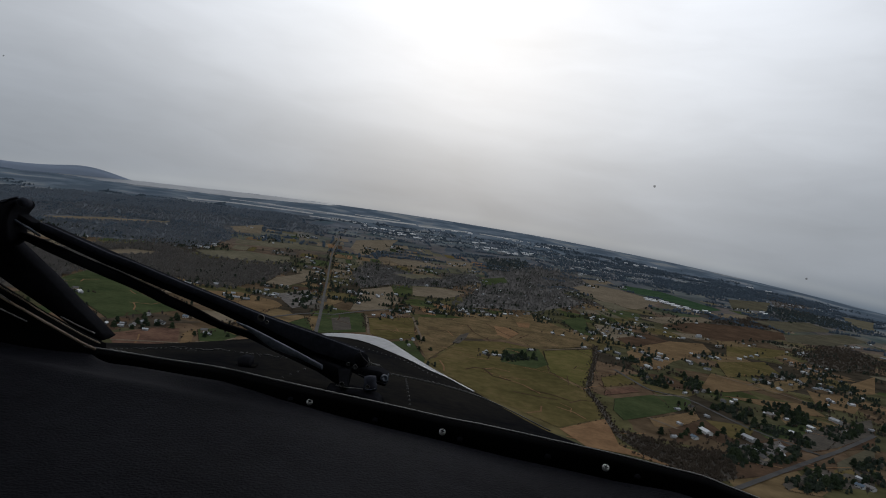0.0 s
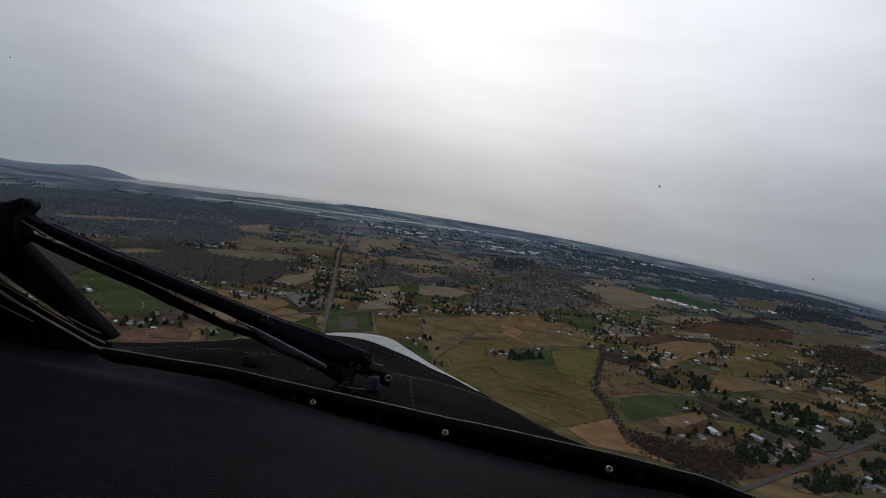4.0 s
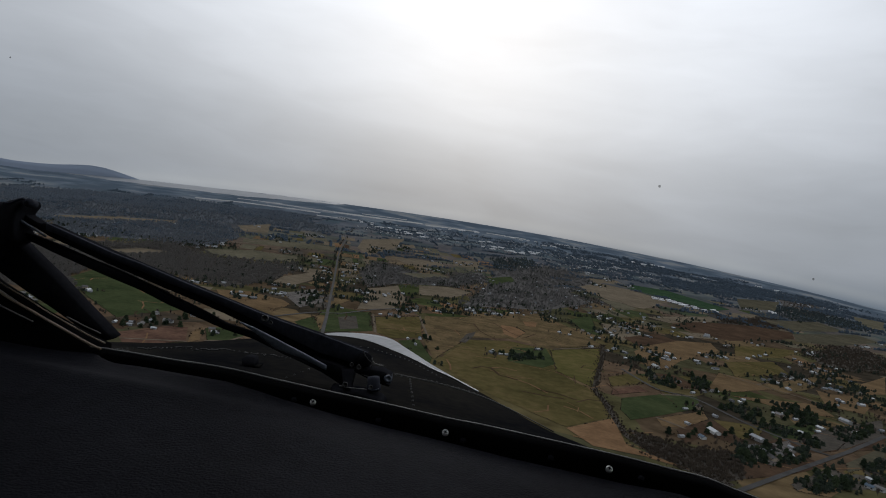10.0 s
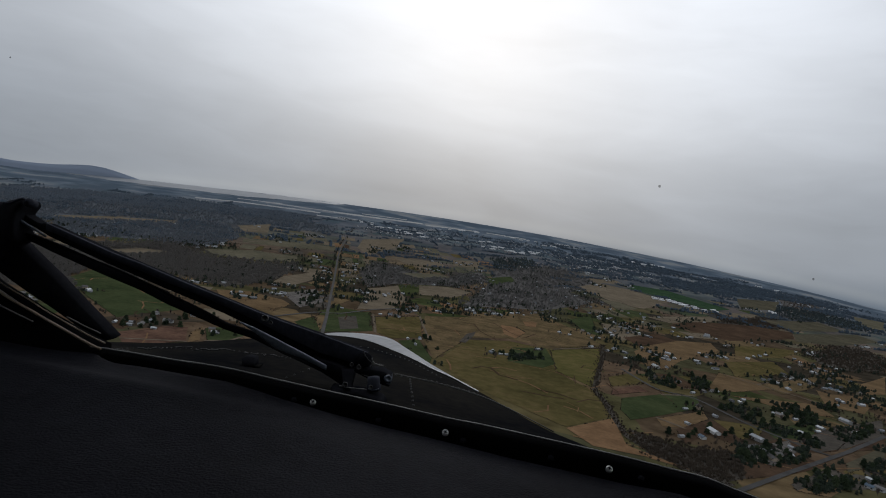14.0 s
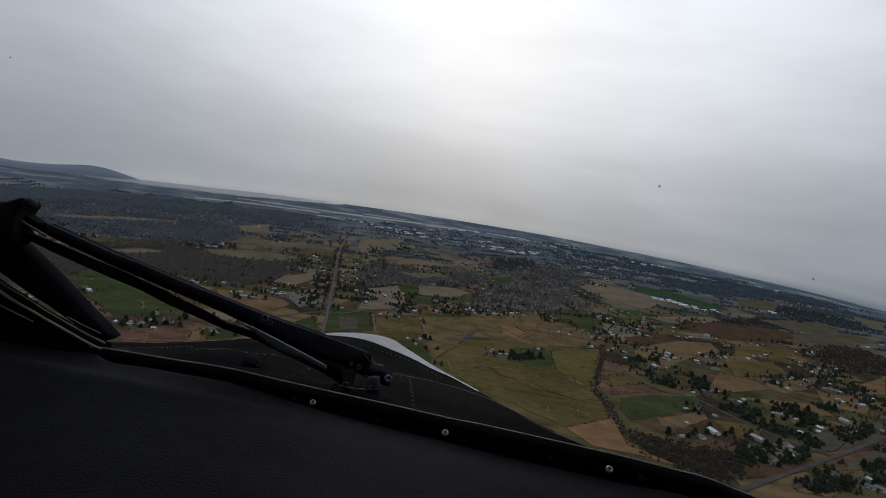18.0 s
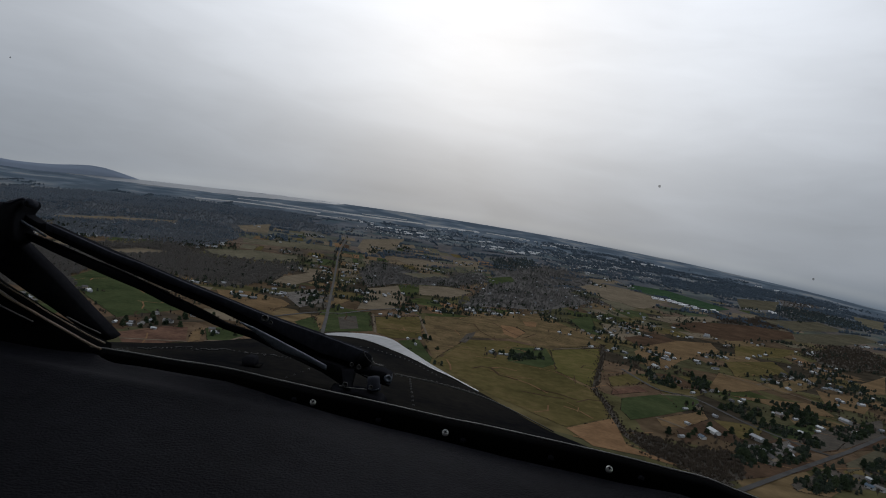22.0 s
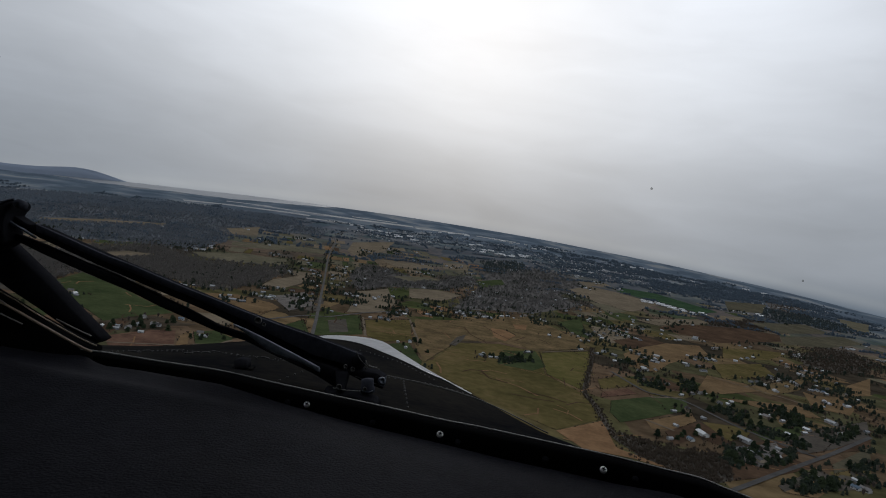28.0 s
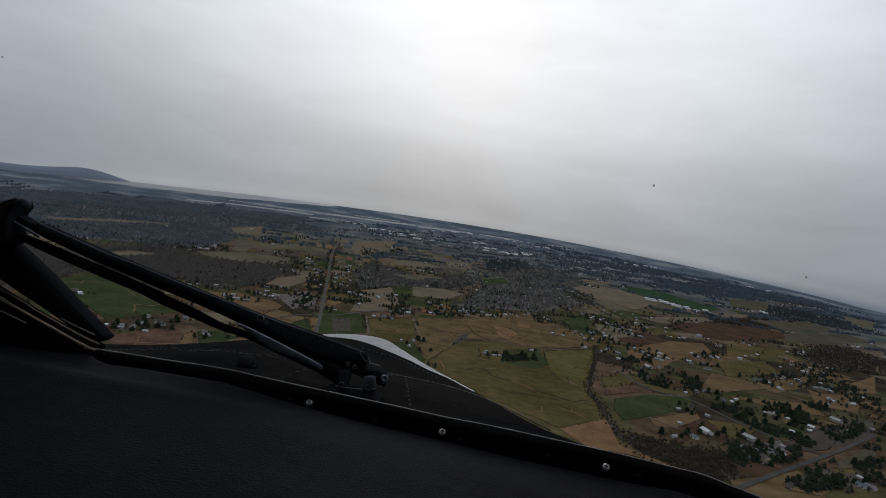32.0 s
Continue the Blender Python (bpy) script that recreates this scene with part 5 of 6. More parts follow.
# ------------------------------------------------------------ the aircraft round the camera
craft = new("aircraft")
craft.matrix_basis = AIM @ pose(0, 0, 0, -90)
tagged(craft, "aircraft cockpit with black glareshield, windscreen wiper and nose", "aircraft")


def ruled(name, near, far, mat, n=80, m=10, sag=0.0, drop=None):
    """A skin drawn between two lines, with a fall beyond the far one."""
    a, b = resample(eased(near), n), resample(eased(far), n)
    rows = [[p.lerp(q, k / m) + Vector((0, 0, sag * math.sin(math.pi * k / m))) for p, q in zip(a, b)] for k in range(m + 1)]
    if drop:
        rows += [[p + Vector(drop) * f for p in rows[-1]] for f in (0.3, 0.65, 1.0)]
    verts = [v for r in rows for v in r]
    faces = [(i * n + k, i * n + k + 1, (i + 1) * n + k + 1, (i + 1) * n + k) for i in range(len(rows) - 1) for k in range(n - 1)]
    return mesh_of(name, verts, faces, mat, True)


# glareshield: padded cover with a slack fold
top = [(-0.776, 0.840, -0.098), (-0.677, 0.820, -0.112), (-0.622, 0.810, -0.121), (-0.563, 0.795, -0.129), (-0.518, 0.785, -0.134), (-0.470, 0.780, -0.138), (-0.458, 0.775, -0.146), (-0.441, 0.772, -0.152), (-0.392, 0.765, -0.157), (-0.360, 0.760, -0.161), (-0.280, 0.745, -0.170), (-0.240, 0.735, -0.179), (-0.203, 0.730, -0.190),
       (-0.129, 0.715, -0.206), (-0.058, 0.700, -0.219), (0.011, 0.685, -0.231), (0.076, 0.670, -0.242), (0.138, 0.655, -0.251), (0.198, 0.640, -0.261), (0.257, 0.630, -0.268), (0.313, 0.620, -0.282), (0.380, 0.610, -0.301), (0.479, 0.600, -0.334)]
low = [(-0.382, 0.360, -0.197), (-0.166, 0.350, -0.209), (0.039, 0.340, -0.236), (0.296, 0.330, -0.277)]


def build_glareshield():
    n, m = 120, 40
    a, b = resample(top, n), resample(low, n)
    even = [sum((a[min(max(i + k, 0), n - 1)] for k in range(-12, 13)), Vector()) / 25 for i in range(n)]
    verts = []
    for k in range(m + 1):
        f = k / m
        for i, (p, q) in enumerate(zip(a, b)):
            g = i / n
            v = p.lerp(even[i], min(1.0, f * 9)).lerp(q, f)
            fold = 0.006 * math.exp(-((f - 0.13 - 0.10 * math.sin(5 * g + 0.6)) / 0.06) ** 2) * math.sin(math.pi * min(1, 1.6 * g + 0.2))
            v.z += 0.013 * math.sin(math.pi * min(1, f * 3.0) / 2) ** 2 * (1 - f) * 0.5 + fold - 0.004 * f + 0.002 * noise.noise((g * 7, f * 5, 1.0))
            verts.append(v)
    for i, p in enumerate(a):
        verts.append(p + Vector((0, 0.01, -0.08)))
    faces = [(k * n + i, (k + 1) * n + i, (k + 1) * n + i + 1, k * n + i + 1) for k in range(m) for i in range(n - 1)]
    base = (m + 1) * n
    faces += [(i, i + 1, base + i + 1, base + i) for i in range(n - 1)]
    part("glareshield", mesh_of("glareshield", verts, faces, M["leather"], True), craft, "black leather-grained glareshield cover")


build_glareshield()

# windscreen sill: black frame with a pale bead of sealant
sill = [(-0.489, 0.800, -0.138), (-0.477, 0.800, -0.139), (-0.423, 0.795, -0.146), (-0.374, 0.790, -0.153), (-0.291, 0.775, -0.162), (-0.211, 0.760, -0.176), (-0.134, 0.745, -0.189), (-0.060, 0.730, -0.201), (0.011, 0.715, -0.213), (0.052, 0.705, -0.218), (0.145, 0.685, -0.233),
        (0.207, 0.670, -0.243), (0.269, 0.660, -0.256), (0.299, 0.655, -0.262), (0.328, 0.650, -0.273), (0.361, 0.640, -0.284), (0.441, 0.630, -0.320)]
sill_low = [(-0.489, 0.800, -0.156), (-0.443, 0.795, -0.163), (-0.372, 0.785, -0.174), (-0.289, 0.770, -0.185), (-0.210, 0.755, -0.208), (-0.133, 0.740, -0.224), (-0.060, 0.725, -0.238), (0.011, 0.710, -0.249), (0.079, 0.695, -0.261), (0.144, 0.680, -0.270),
            (0.206, 0.665, -0.276), (0.267, 0.655, -0.288), (0.326, 0.645, -0.302), (0.445, 0.635, -0.347)]
frame_part = part("windscreen_frame", bar("windscreen_frame", sill, sill_low, 0.03, M["rail"], 60), craft, "matt black windscreen sill")
part("sealant_bead", cord("sealant_bead", [Vector(p) * 0.975 + Vector((0, 0, 0.0022)) for p in sill], 0.0013, M["seal"], 70), frame_part, "thin pale streak along the window frame")
side_up = [(-0.743, 0.840, 0.030), (-0.629, 0.820, -0.047), (-0.583, 0.812, -0.072), (-0.557, 0.808, -0.087), (-0.496, 0.800, -0.117), (-0.464, 0.795, -0.131)]
side_low = [(-0.726, 0.820, -0.096), (-0.614, 0.800, -0.142), (-0.568, 0.790, -0.148), (-0.533, 0.785, -0.153), (-0.492, 0.780, -0.156), (-0.460, 0.780, -0.160)]
post = part("side_frame", bar("side_frame", side_up, side_low, 0.03, M["rail"], 30), craft, "black window side frame")
part("aged_bead", cord("aged_bead", [(-0.661, 0.800, -0.009), (-0.614, 0.800, -0.046), (-0.571, 0.795, -0.069), (-0.544, 0.790, -0.084), (-0.485, 0.782, -0.114), (-0.455, 0.778, -0.127)], 0.0010, M["amber"], 40), post, "yellowed bead of sealant")
part("aged_bead", cord("aged_bead", [(-0.653, 0.790, -0.022), (-0.606, 0.790, -0.059), (-0.556, 0.785, -0.086), (-0.522, 0.780, -0.103), (-0.481, 0.775, -0.124), (-0.458, 0.772, -0.134)], 0.0019, M["amber"], 40), post, "yellowed bead of sealant")
part("aged_bead", cord("aged_bead", [(-0.648, 0.785, -0.020), (-0.602, 0.785, -0.056), (-0.578, 0.783, -0.071)], 0.0009, M["seal"], 16), post, "pale streak along the window frame")
# pale cord drawn where light catches the frame's lower edge
part("aged_bead", cord("aged_bead", [(-0.653, 0.790, -0.055), (-0.602, 0.785, -0.077), (-0.554, 0.780, -0.098)], 0.0010, M["seal"], 30), post, "pale streak along the window frame")

# screws in the sill
head = turned("screw", [(0.0, -0.0012), (0.0036, -0.0010), (0.0052, -0.0004), (0.0056, 0.0006), (0.0056, 0.004)], M["screw"], 18)
slot = mesh_of("cross_slot", *box(-0.0034, 0.0034, -0.0016, 0.0, -0.0009, 0.0009), M["wiper_dark"])
for p in ((-0.165, 0.733, -0.194), (0.003, 0.697, -0.221), (0.188, 0.652, -0.248)):
    s = part("screw", head, frame_part, "bright worn cross-head screw")
    s.matrix_basis = Matrix.Translation(p) @ pose(0, 0, 0, -50, 0, 12) @ Matrix.Scale(0.72, 4)
    for turn in (35, 125):
        c = part("cross_slot", slot, frame_part)
        c.matrix_basis = s.matrix_basis @ pose(0, 0, 0, 0, turn, 0)
small = turned("dark_screw", [(0.0, -0.001), (0.0040, -0.001), (0.0050, 0.0), (0.0050, 0.004)], M["leather"], 12)
for p in ((-0.190, 0.735, -0.191), (-0.080, 0.713, -0.211), (0.024, 0.690, -0.228), (0.125, 0.668, -0.241), (0.221, 0.643, -0.255)):
    s = part("dark_screw", small, frame_part, "small dull screw head")
    s.matrix_basis = Matrix.Translation(p) @ pose(0, 0, 0, -60, 0, 12) @ Matrix.Scale(0.7, 4)

# nose: black anti-glare panel, white paint past its edge, rows of rivets
near = [(-0.539, 0.830, -0.147), (-0.439, 0.825, -0.156), (-0.301, 0.800, -0.173), (-0.139, 0.770, -0.201), (0.012, 0.740, -0.226), (0.150, 0.710, -0.247), (0.210, 0.700, -0.256)]
edge = [(-0.845, 1.300, -0.207), (-0.800, 1.450, -0.234), (-0.758, 1.600, -0.260), (-0.658, 1.750, -0.276), (-0.550, 1.850, -0.282), (-0.408, 1.950, -0.290), (-0.268, 1.900, -0.296), (-0.144, 1.750, -0.310), (-0.053, 1.600, -0.319), (0.081, 1.350, -0.332),
        (0.134, 1.180, -0.326), (0.169, 0.980, -0.303), (0.189, 0.820, -0.274), (0.201, 0.740, -0.260), (0.214, 0.710, -0.258)]
cap = [(-0.482, 2.020, -0.302), (-0.429, 2.050, -0.301), (-0.367, 2.040, -0.295), (-0.262, 2.000, -0.294), (-0.177, 1.920, -0.297), (-0.113, 1.800, -0.310), (-0.039, 1.660, -0.328), (0.024, 1.520, -0.335), (0.083, 1.370, -0.337)]
cap_low = [(-0.461, 1.930, -0.293), (-0.407, 1.945, -0.289), (-0.267, 1.895, -0.295), (-0.143, 1.745, -0.309), (-0.053, 1.595, -0.318), (0.023, 1.470, -0.328), (0.082, 1.345, -0.332)]
nose = part("nose", ruled("nose", near, edge, M["nose"], 120, 12, 0.0, (-0.02, 0.03, -0.12)), craft, "black anti-glare nose panel with rivets")
part("nose_paint", ruled("nose_paint", cap_low, cap, M["nose_white"], 50, 4, 0.0, (-0.02, 0.03, -0.12)), craft, "white painted nose beyond the black panel")
# white cord drawn as the glint along the nose edge
part("paint_edge", cord("paint_edge", [(-0.066, 1.600, -0.312), (-0.021, 1.530, -0.320), (0.023, 1.450, -0.322), (0.056, 1.390, -0.327), (0.082, 1.330, -0.328)], 0.0016, M["glint_white"], 30), craft, "white cord standing in for the glint on the nose edge")
dot = turned("rivet", [(0.0, -0.0008), (0.0012, -0.0006), (0.0017, 0.0)], M["rivet"], 8)


def rivets(line, n, size=1.0):
    for p in resample(line, n):
        o = part("rivet", dot, nose)
        o.matrix_basis = Matrix.Translation(p) @ pose(0, 0, 0, -60) @ Matrix.Scale(size, 4)


rivets([(-0.538, 0.950, -0.164), (-0.521, 1.100, -0.188), (-0.383, 1.020, -0.178), (-0.311, 0.980, -0.178), (-0.234, 1.000, -0.192)], 34)
rivets([(-0.270, 1.500, -0.245), (-0.176, 1.450, -0.250), (-0.081, 1.300, -0.249), (-0.004, 1.120, -0.249)], 22)
rivets([(-0.079, 0.960, -0.210), (-0.023, 0.960, -0.218), (0.041, 0.920, -0.226), (0.098, 0.860, -0.237)], 22)
rivets([(-0.053, 0.930, -0.210), (-0.047, 0.850, -0.207), (-0.040, 0.780, -0.211)], 9, 1.1)
rivets([(-0.228, 0.840, -0.187), (-0.211, 0.900, -0.188), (-0.198, 0.970, -0.193)], 7, 1.1)
part("panel_seam", cord("panel_seam", [(-0.224, 1.020, -0.199), (-0.148, 1.050, -0.215), (-0.023, 0.970, -0.222), (0.065, 0.880, -0.227), (0.150, 0.780, -0.247)], 0.0009, M["rivet"], 40), nose, "thin panel seam")
# broken pale dashes drawn as highlights along the ragged sealant
bead = resample([(-0.520, 0.900, -0.160), (-0.440, 0.930, -0.160), (-0.340, 0.960, -0.172), (-0.215, 0.985, -0.192)], 49)
flake = random.Random(3)
for k in range(0, 46, 2):
    if flake.random() < 0.75:
        a, b = bead[k] + Vector((0, 0, flake.uniform(-0.002, 0.004))), bead[k + flake.choice((1, 2))] + Vector((0, 0, flake.uniform(-0.002, 0.004)))
        part("sealant_flake", cord("sealant_flake", [a, (a + b) / 2 + Vector((0, 0, 0.001)), b], flake.uniform(0.0006, 0.0011), M["rivet"], 6, 5), nose, "pale dash drawn as a highlight on ragged sealant")
# drain mast on the nose skin
part("mast", bar("mast", [(-0.321, 0.930, -0.174), (-0.313, 0.930, -0.170), (-0.300, 0.930, -0.173)], [(-0.316, 0.920, -0.185), (-0.307, 0.920, -0.186), (-0.297, 0.920, -0.185)], 0.02, M["wiper_dark"], 8), nose, "small black mast")
part("mast_foot", bar("mast_foot", [(-0.325, 0.925, -0.185), (-0.292, 0.925, -0.184)], [(-0.322, 0.920, -0.188), (-0.290, 0.920, -0.187)], 0.02, M["nose"], 6), nose)

# windscreen wiper
wiper = part("wiper", bar("wiper", [(-0.579, 0.800, 0.052), (-0.551, 0.800, 0.034), (-0.548, 0.800, 0.037), (-0.536, 0.800, 0.032), (-0.463, 0.810, -0.003), (-0.426, 0.815, -0.020), (-0.388, 0.820, -0.037), (-0.350, 0.825, -0.054), (-0.312, 0.830, -0.071), (-0.273, 0.835, -0.088), (-0.233, 0.840, -0.104), (-0.181, 0.850, -0.124), (-0.138, 0.860, -0.143), (-0.112, 0.865, -0.154)],
                          [(-0.575, 0.800, 0.041), (-0.551, 0.800, 0.025), (-0.548, 0.800, 0.023), (-0.536, 0.800, 0.016), (-0.463, 0.810, -0.021), (-0.426, 0.815, -0.038), (-0.388, 0.820, -0.056), (-0.350, 0.825, -0.073), (-0.312, 0.830, -0.091), (-0.273, 0.835, -0.111), (-0.233, 0.840, -0.135), (-0.197, 0.850, -0.157), (-0.155, 0.860, -0.171), (-0.115, 0.865, -0.182)], 0.022, M["wiper_dark"], 90, 0.14), craft, "black windscreen wiper parked across the glass")
# lighter blue face laid over the arm in place of its sky reflection
part("arm_cover", bar("arm_cover", [(-0.537, 0.784, 0.035), (-0.525, 0.784, 0.030), (-0.454, 0.794, -0.005), (-0.418, 0.800, -0.020), (-0.381, 0.804, -0.037), (-0.344, 0.810, -0.054), (-0.306, 0.814, -0.070), (-0.268, 0.820, -0.087), (-0.229, 0.824, -0.103), (-0.178, 0.835, -0.123), (-0.136, 0.845, -0.141), (-0.111, 0.850, -0.152)],
                      [(-0.537, 0.784, 0.025), (-0.525, 0.784, 0.021), (-0.454, 0.794, -0.014), (-0.418, 0.800, -0.030), (-0.381, 0.804, -0.047), (-0.344, 0.810, -0.063), (-0.306, 0.814, -0.081), (-0.268, 0.820, -0.100), (-0.229, 0.824, -0.122), (-0.178, 0.835, -0.150), (-0.136, 0.845, -0.165), (-0.113, 0.850, -0.174)], 0.006, M["wiper"], 60, 0.14), wiper, "upper face of the arm, lightened for reflected sky")
part("spring_rod", bar("spring_rod", [(-0.576, 0.800, 0.024), (-0.536, 0.800, 0.008), (-0.496, 0.800, -0.010), (-0.457, 0.800, -0.027), (-0.423, 0.810, -0.044), (-0.386, 0.815, -0.064), (-0.348, 0.820, -0.083), (-0.312, 0.830, -0.106), (-0.273, 0.835, -0.120), (-0.242, 0.838, -0.144), (-0.201, 0.840, -0.161), (-0.153, 0.850, -0.182)],
                       [(-0.578, 0.800, 0.016), (-0.536, 0.800, -0.005), (-0.496, 0.800, -0.023), (-0.457, 0.800, -0.040), (-0.423, 0.810, -0.057), (-0.386, 0.815, -0.078), (-0.348, 0.820, -0.096), (-0.312, 0.830, -0.115), (-0.273, 0.835, -0.129), (-0.233, 0.838, -0.150), (-0.192, 0.840, -0.170), (-0.155, 0.850, -0.191)], 0.014, M["wiper_dark"], 60), wiper, "black rod beneath the wiper arm")
part("steel_strip", bar("steel_strip", [(-0.279, 0.795, -0.100), (-0.261, 0.797, -0.108), (-0.231, 0.800, -0.124), (-0.192, 0.805, -0.146), (-0.164, 0.810, -0.163)], [(-0.279, 0.795, -0.101), (-0.261, 0.797, -0.114), (-0.231, 0.800, -0.138), (-0.192, 0.805, -0.154), (-0.164, 0.810, -0.170)], 0.005, M["steel"], 30), wiper, "scuffed bare steel strip")
part("arm_seam", cord("arm_seam", [(-0.576, 0.785, 0.040), (-0.564, 0.785, 0.032), (-0.552, 0.785, 0.025), (-0.541, 0.787, 0.017)], 0.0018, M["steel"], 14), wiper, "bright steel edge")
part("arm_edge", cord("arm_edge", [(-0.464, 0.785, -0.018), (-0.436, 0.790, -0.031), (-0.418, 0.800, -0.043), (-0.381, 0.805, -0.061)], 0.0008, M["rivet"], 30), wiper)
part("blade_hub", bar("blade_hub", [(-0.653, 0.790, 0.069), (-0.614, 0.790, 0.067), (-0.597, 0.790, 0.061), (-0.580, 0.790, 0.066), (-0.569, 0.790, 0.068), (-0.563, 0.790, 0.066), (-0.563, 0.790, 0.060)], [(-0.653, 0.790, -0.030), (-0.614, 0.790, -0.024), (-0.595, 0.790, -0.003), (-0.572, 0.790, 0.010), (-0.574, 0.790, 0.033), (-0.571, 0.790, 0.049), (-0.566, 0.790, 0.055)], 0.04, M["wiper_dark"], 30), wiper, "black wiper blade mounting")
part("hub_bolt", turned("hub_bolt", [(0.0, -0.004), (0.004, -0.003), (0.006, 0.0), (0.006, 0.012)], M["wiper"], 12), wiper).matrix_basis = Matrix.Translation((-0.552, 0.768, 0.062)) @ pose(0, 0, 0, -10)
part("hub_ridge", cord("hub_ridge", [(-0.583, 0.766, 0.061), (-0.574, 0.766, 0.061), (-0.565, 0.766, 0.065), (-0.556, 0.766, 0.067)], 0.0018, M["wiper"], 14), wiper)
part("blade", bar("blade", [(-0.661, 0.800, 0.087), (-0.598, 0.800, 0.028), (-0.590, 0.810, 0.013), (-0.552, 0.830, -0.037), (-0.524, 0.850, -0.082), (-0.500, 0.860, -0.114), (-0.489, 0.865, -0.130)],
                  [(-0.684, 0.800, 0.032), (-0.614, 0.800, -0.026), (-0.582, 0.810, -0.055), (-0.556, 0.830, -0.083), (-0.527, 0.850, -0.115), (-0.508, 0.860, -0.130), (-0.499, 0.865, -0.136)], 0.03, M["wiper_dark"], 40), wiper, "black rubber wiper blade")
part("blade_edge", cord("blade_edge", [(-0.535, 0.820, -0.096), (-0.515, 0.830, -0.111), (-0.498, 0.840, -0.123)], 0.0012, M["seal"], 14), wiper)
# pivot: two legs, box, round cap and bolt
part("pivot_box", bar("pivot_box", [(-0.136, 0.855, -0.172), (-0.112, 0.855, -0.174), (-0.087, 0.855, -0.178), (-0.075, 0.855, -0.185)], [(-0.131, 0.855, -0.178), (-0.108, 0.855, -0.190), (-0.089, 0.855, -0.198), (-0.079, 0.855, -0.201)], 0.03, M["wiper_dark"], 20, 0.15), wiper, "scuffed black pivot bracket")
# thin cords drawn as highlights on the bracket's edges
part("bracket_edge", cord("bracket_edge", [(-0.074, 0.835, -0.181), (-0.074, 0.835, -0.187), (-0.077, 0.835, -0.195), (-0.082, 0.835, -0.194)], 0.0008, M["steel"], 14), wiper, "bright highlight drawn on the bracket edge")
part("bracket_edge", cord("bracket_edge", [(-0.118, 0.835, -0.181), (-0.105, 0.835, -0.186), (-0.092, 0.835, -0.191), (-0.082, 0.835, -0.194)], 0.0006, M["rivet"], 14), wiper, "dull highlight drawn on the bracket edge")
part("bracket_edge", cord("bracket_edge", [(-0.101, 0.835, -0.169), (-0.095, 0.835, -0.167), (-0.087, 0.835, -0.168), (-0.083, 0.835, -0.172)], 0.0007, M["rivet"], 14), wiper, "dull highlight drawn on the bracket edge")
part("knuckle", bar("knuckle", [(-0.187, 0.840, -0.155), (-0.159, 0.840, -0.164), (-0.139, 0.840, -0.173), (-0.127, 0.840, -0.178)], [(-0.183, 0.840, -0.173), (-0.161, 0.840, -0.187), (-0.146, 0.840, -0.197), (-0.133, 0.840, -0.201)], 0.02, M["wiper_dark"], 14), wiper, "black knuckle at the foot of the wiper arm")
part("pivot_cap", turned("pivot_cap", [(0.0, -0.003), (0.008, -0.003), (0.0105, 0.0), (0.0105, 0.02)], M["wiper_dark"], 20), wiper).matrix_basis = Matrix.Translation((-0.113, 0.842, -0.161)) @ pose(0, 0, 0, -15, 0, 10)
part("cap_edge", cord("cap_edge", [(-0.116, 0.835, -0.145), (-0.113, 0.835, -0.153), (-0.108, 0.835, -0.160), (-0.101, 0.835, -0.167), (-0.105, 0.835, -0.171)], 0.0007, M["rivet"], 16), wiper)
part("hose", cord("hose", [(-0.102, 0.830, -0.157), (-0.100, 0.830, -0.163), (-0.094, 0.830, -0.166), (-0.086, 0.830, -0.168)], 0.0007, M["seal"], 14), wiper, "thin pale wire")
part("bolt_eye", turned("bolt_eye", [(0.0035, -0.001), (0.0040, -0.003), (0.0058, -0.003), (0.0066, 0.0), (0.0066, 0.012)], M["steel"], 18), wiper, "worn steel bolt eye").matrix_basis = Matrix.Translation((-0.079, 0.833, -0.187)) @ pose(0, 0, 0, -10, 0, 15) @ Matrix.Scale(0.8, 4)
for a, b, c, d in (((-0.145, 0.830, -0.171), (-0.128, 0.830, -0.174), (-0.137, 0.800, -0.192), (-0.127, 0.800, -0.193)), ((-0.099, 0.830, -0.184), (-0.091, 0.830, -0.184), (-0.097, 0.800, -0.195), (-0.088, 0.800, -0.195))):
    part("pivot_leg", bar("pivot_leg", [a, c], [b, d], 0.02, M["wiper_dark"], 6), wiper)
part("pivot_cup", turned("pivot_cup", [(0.0, -0.012), (0.0085, -0.011), (0.0085, -0.002), (0.0098, 0.0), (0.0098, 0.006), (0.0, 0.007)], M["wiper"], 20), wiper, "round black pivot cup").matrix_basis = Matrix.Translation((-0.096, 0.800, -0.189)) @ pose(0, 0, 0, -82, 0, 0)
# highlight on the cup's lower rim, drawn as a cord
part("cup_rim", cord("cup_rim", [(-0.102, 0.790, -0.191), (-0.098, 0.790, -0.193), (-0.093, 0.790, -0.193), (-0.088, 0.790, -0.191)], 0.0007, M["steel"], 10), wiper, "highlight drawn on the cup rim")
part("pivot_foot", bar("pivot_foot", [(-0.155, 0.810, -0.191), (-0.114, 0.810, -0.195), (-0.085, 0.800, -0.203)], [(-0.152, 0.800, -0.195), (-0.113, 0.800, -0.201), (-0.077, 0.790, -0.210)], 0.03, M["wiper_dark"], 12), wiper)
part("foot_edge", cord("foot_edge", [(-0.142, 0.790, -0.187), (-0.127, 0.790, -0.190), (-0.105, 0.790, -0.192)], 0.0007, M["seal"], 10), wiper)
bolt = turned("arm_bolt", [(0.0032, -0.0005), (0.0036, -0.002), (0.0044, -0.002), (0.0050, 0.0), (0.0050, 0.004)], M["rivet"], 14)
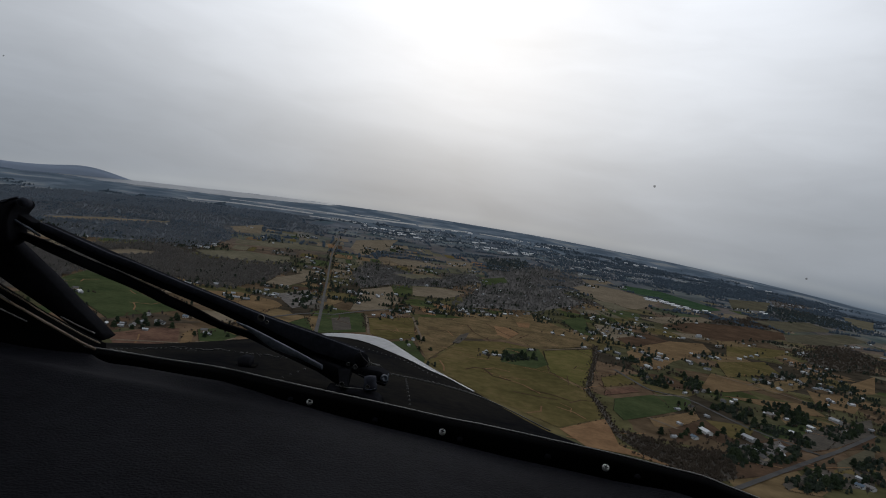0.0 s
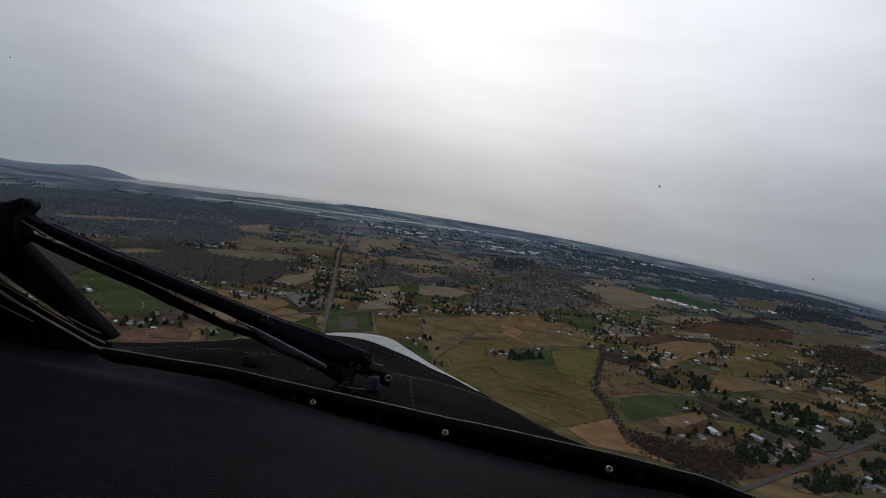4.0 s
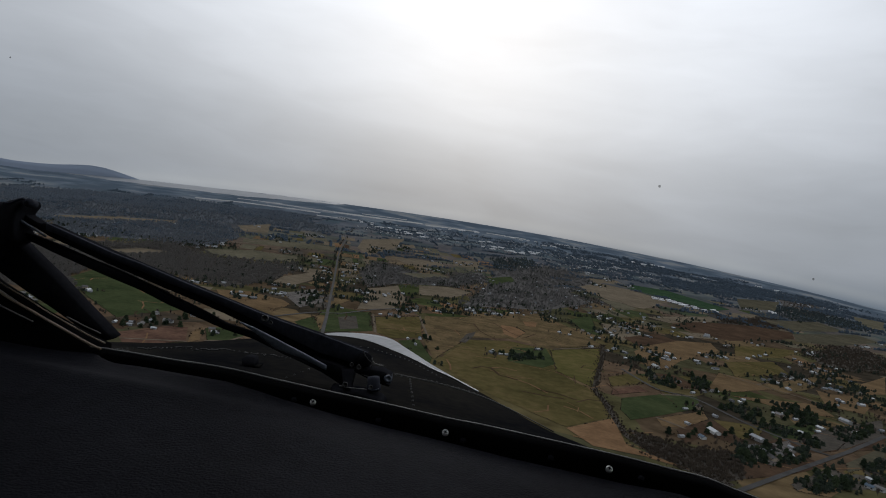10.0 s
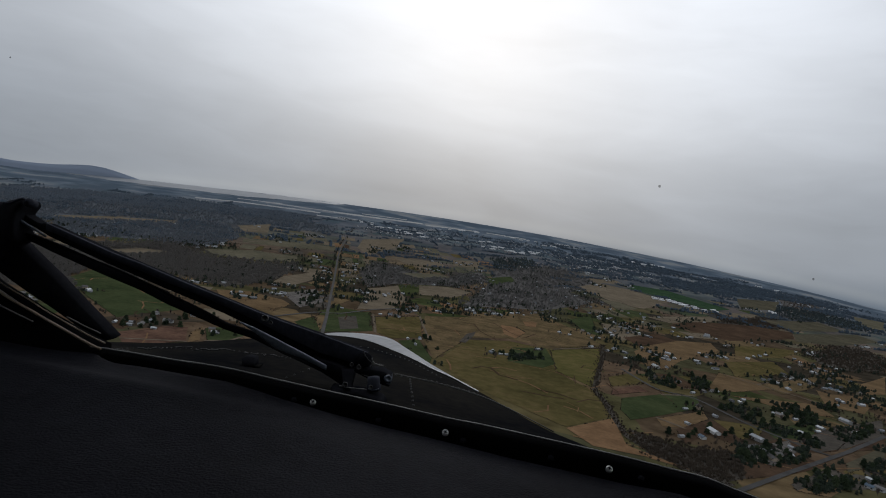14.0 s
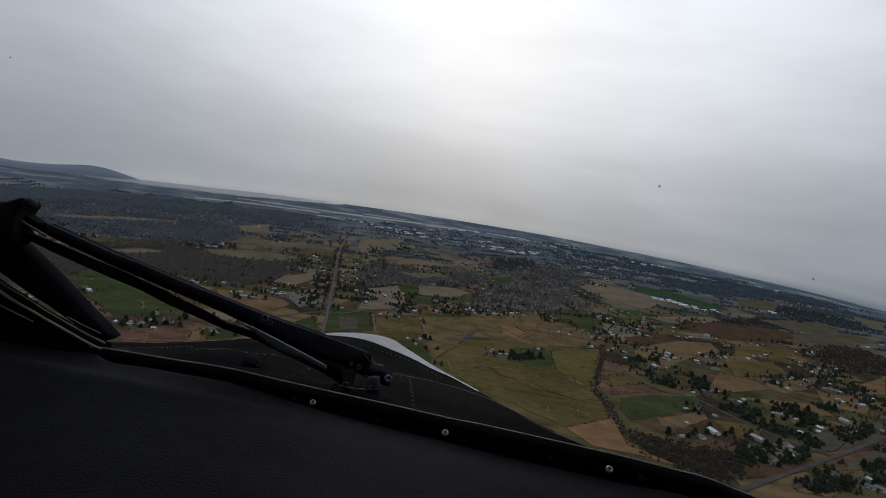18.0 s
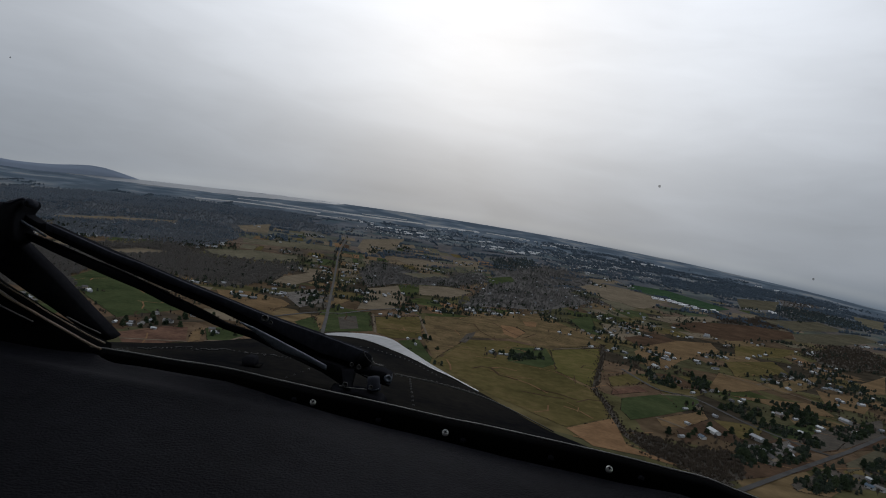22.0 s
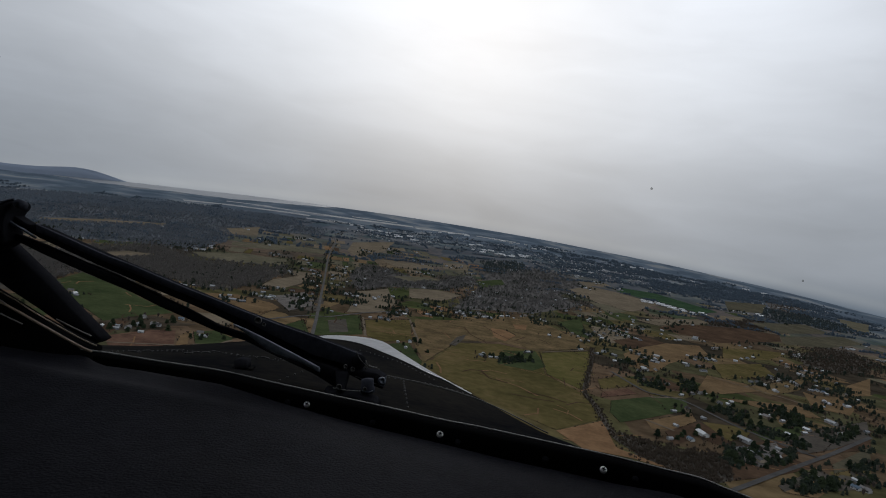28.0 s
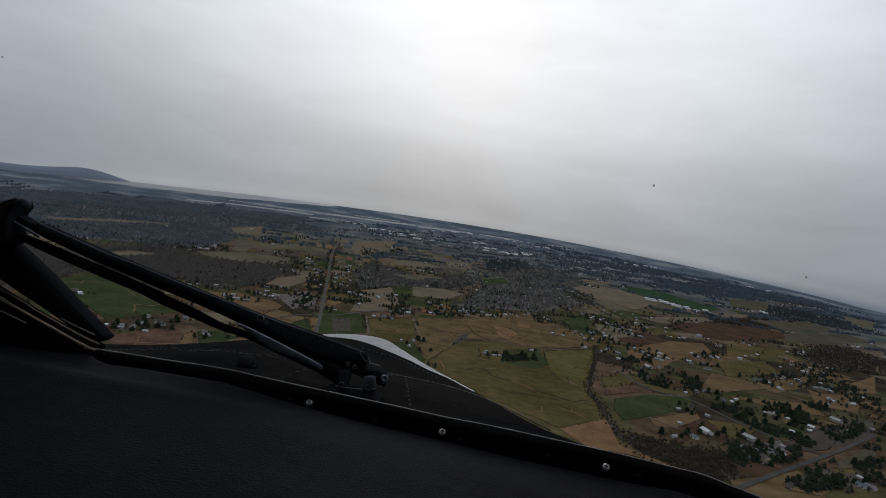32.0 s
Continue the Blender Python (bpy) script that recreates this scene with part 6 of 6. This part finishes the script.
for p, k in (((-0.247, 0.800, -0.096), 1.0), ((-0.239, 0.800, -0.102), 0.55), ((-0.129, 0.815, -0.163), 0.6), ((-0.119, 0.815, -0.167), 0.7), ((-0.134, 0.790, -0.186), 0.8), ((-0.098, 0.785, -0.188), 0.6)):
    part("arm_bolt", bolt, wiper, "worn steel bolt").matrix_basis = Matrix.Translation(p) @ pose(0, 0, 0, -10, 0, 10) @ Matrix.Scale(k, 4)


# unseen fuselage shell behind and round the seat, added to shade the glareshield
def build_fuselage():
    def shell(a, b, mat, name, label):
        n, stations = 48, (0.0, 0.12, 0.3, 0.5, 0.75, 1.0)
        verts, faces = [], []
        for f in stations:
            for k in range(n):
                g = 2 * math.pi * k / n
                x, z = -0.40 + a * math.cos(g), -0.25 + b * math.sin(g)
                # cut back for the windscreen, further on the left to light the glareshield
                front = 0.46 - 0.55 * max(0.0, -math.cos(g)) + 0.20 * max(0.0, math.sin(g)) ** 3 + 0.30 * max(0.0, -math.sin(g)) ** 2
                back = -2.6
                y = front + (back - front) * f
                squeeze = 1 - 0.02 * max(0.0, (0.12 - f) / 0.12)
                verts.append((-0.40 + (x + 0.40) * squeeze, y, -0.25 + (z + 0.25) * squeeze))
        for i in range(len(stations) - 1):
            for k in range(n):
                q = (k + 1) % n
                faces.append((i * n + k, i * n + q, (i + 1) * n + q, (i + 1) * n + k))
        faces.append(tuple((len(stations) - 1) * n + k for k in range(n)))
        part(name, mesh_of(name, verts, faces, mat, True), craft, label)
    shell(1.10, 1.04, M["nose_white"], "fuselage", "unseen white fuselage skin added round the seat")
    shell(1.06, 1.00, M["liner"], "cabin_lining", "unseen dark grey cabin lining added to block light")


build_fuselage()
def build_nose_hull():
    """The rounded underside of the nose, from the cabin to its tip."""
    n = 24
    verts, faces = [], []
    rows = ((0.45, -1.20, 0.42, -0.40, 0.90), (0.80, -0.95, 0.18, -0.38, 0.78), (1.10, -0.90, 0.09, -0.40, 0.66), (1.35, -0.84, 0.03, -0.42, 0.53),
            (1.60, -0.74, -0.09, -0.41, 0.40), (1.80, -0.62, -0.21, -0.39, 0.25), (1.95, -0.48, -0.32, -0.37, 0.10))
    for y, x0, x1, z, deep in rows:
        for k in range(n + 1):
            g = math.pi * k / n
            verts.append(((x0 + x1) / 2 - (x1 - x0) / 2 * math.cos(g), y, z - deep * math.sin(g)))
    for i in range(len(rows) - 1):
        for k in range(n):
            a = i * (n + 1) + k
            faces.append((a, a + 1, a + n + 2, a + n + 1))
    faces.append(tuple((len(rows) - 1) * (n + 1) + k for k in range(n + 1)))
    part("nose_hull", mesh_of("nose_hull", verts, faces, M["nose_white"], True), craft, "white rounded underside of the nose")


build_nose_hull()
# dirt on the windscreen, thin enough to see through
DUST, _, dust_shader = material("thin_grey_dust", 0.9)
dust_shader.inputs["Base Color"].default_value, dust_shader.inputs["Alpha"].default_value = (0.30, 0.29, 0.27, 1), 0.4
speck = turned("dirt_speck", [(0.0, 0.0), (0.0013, 0.0003), (0.0016, 0.0008)], DUST, 9)
for p, k in (((0.338, 0.900, 0.098), 1.35), ((0.578, 0.900, -0.047), 1.2), ((-0.675, 0.900, 0.299), 0.9)):
    part("dirt_speck", speck, craft, "tiny dried speck of dirt").matrix_basis = Matrix.Translation(p) @ Matrix.Scale(k, 4)
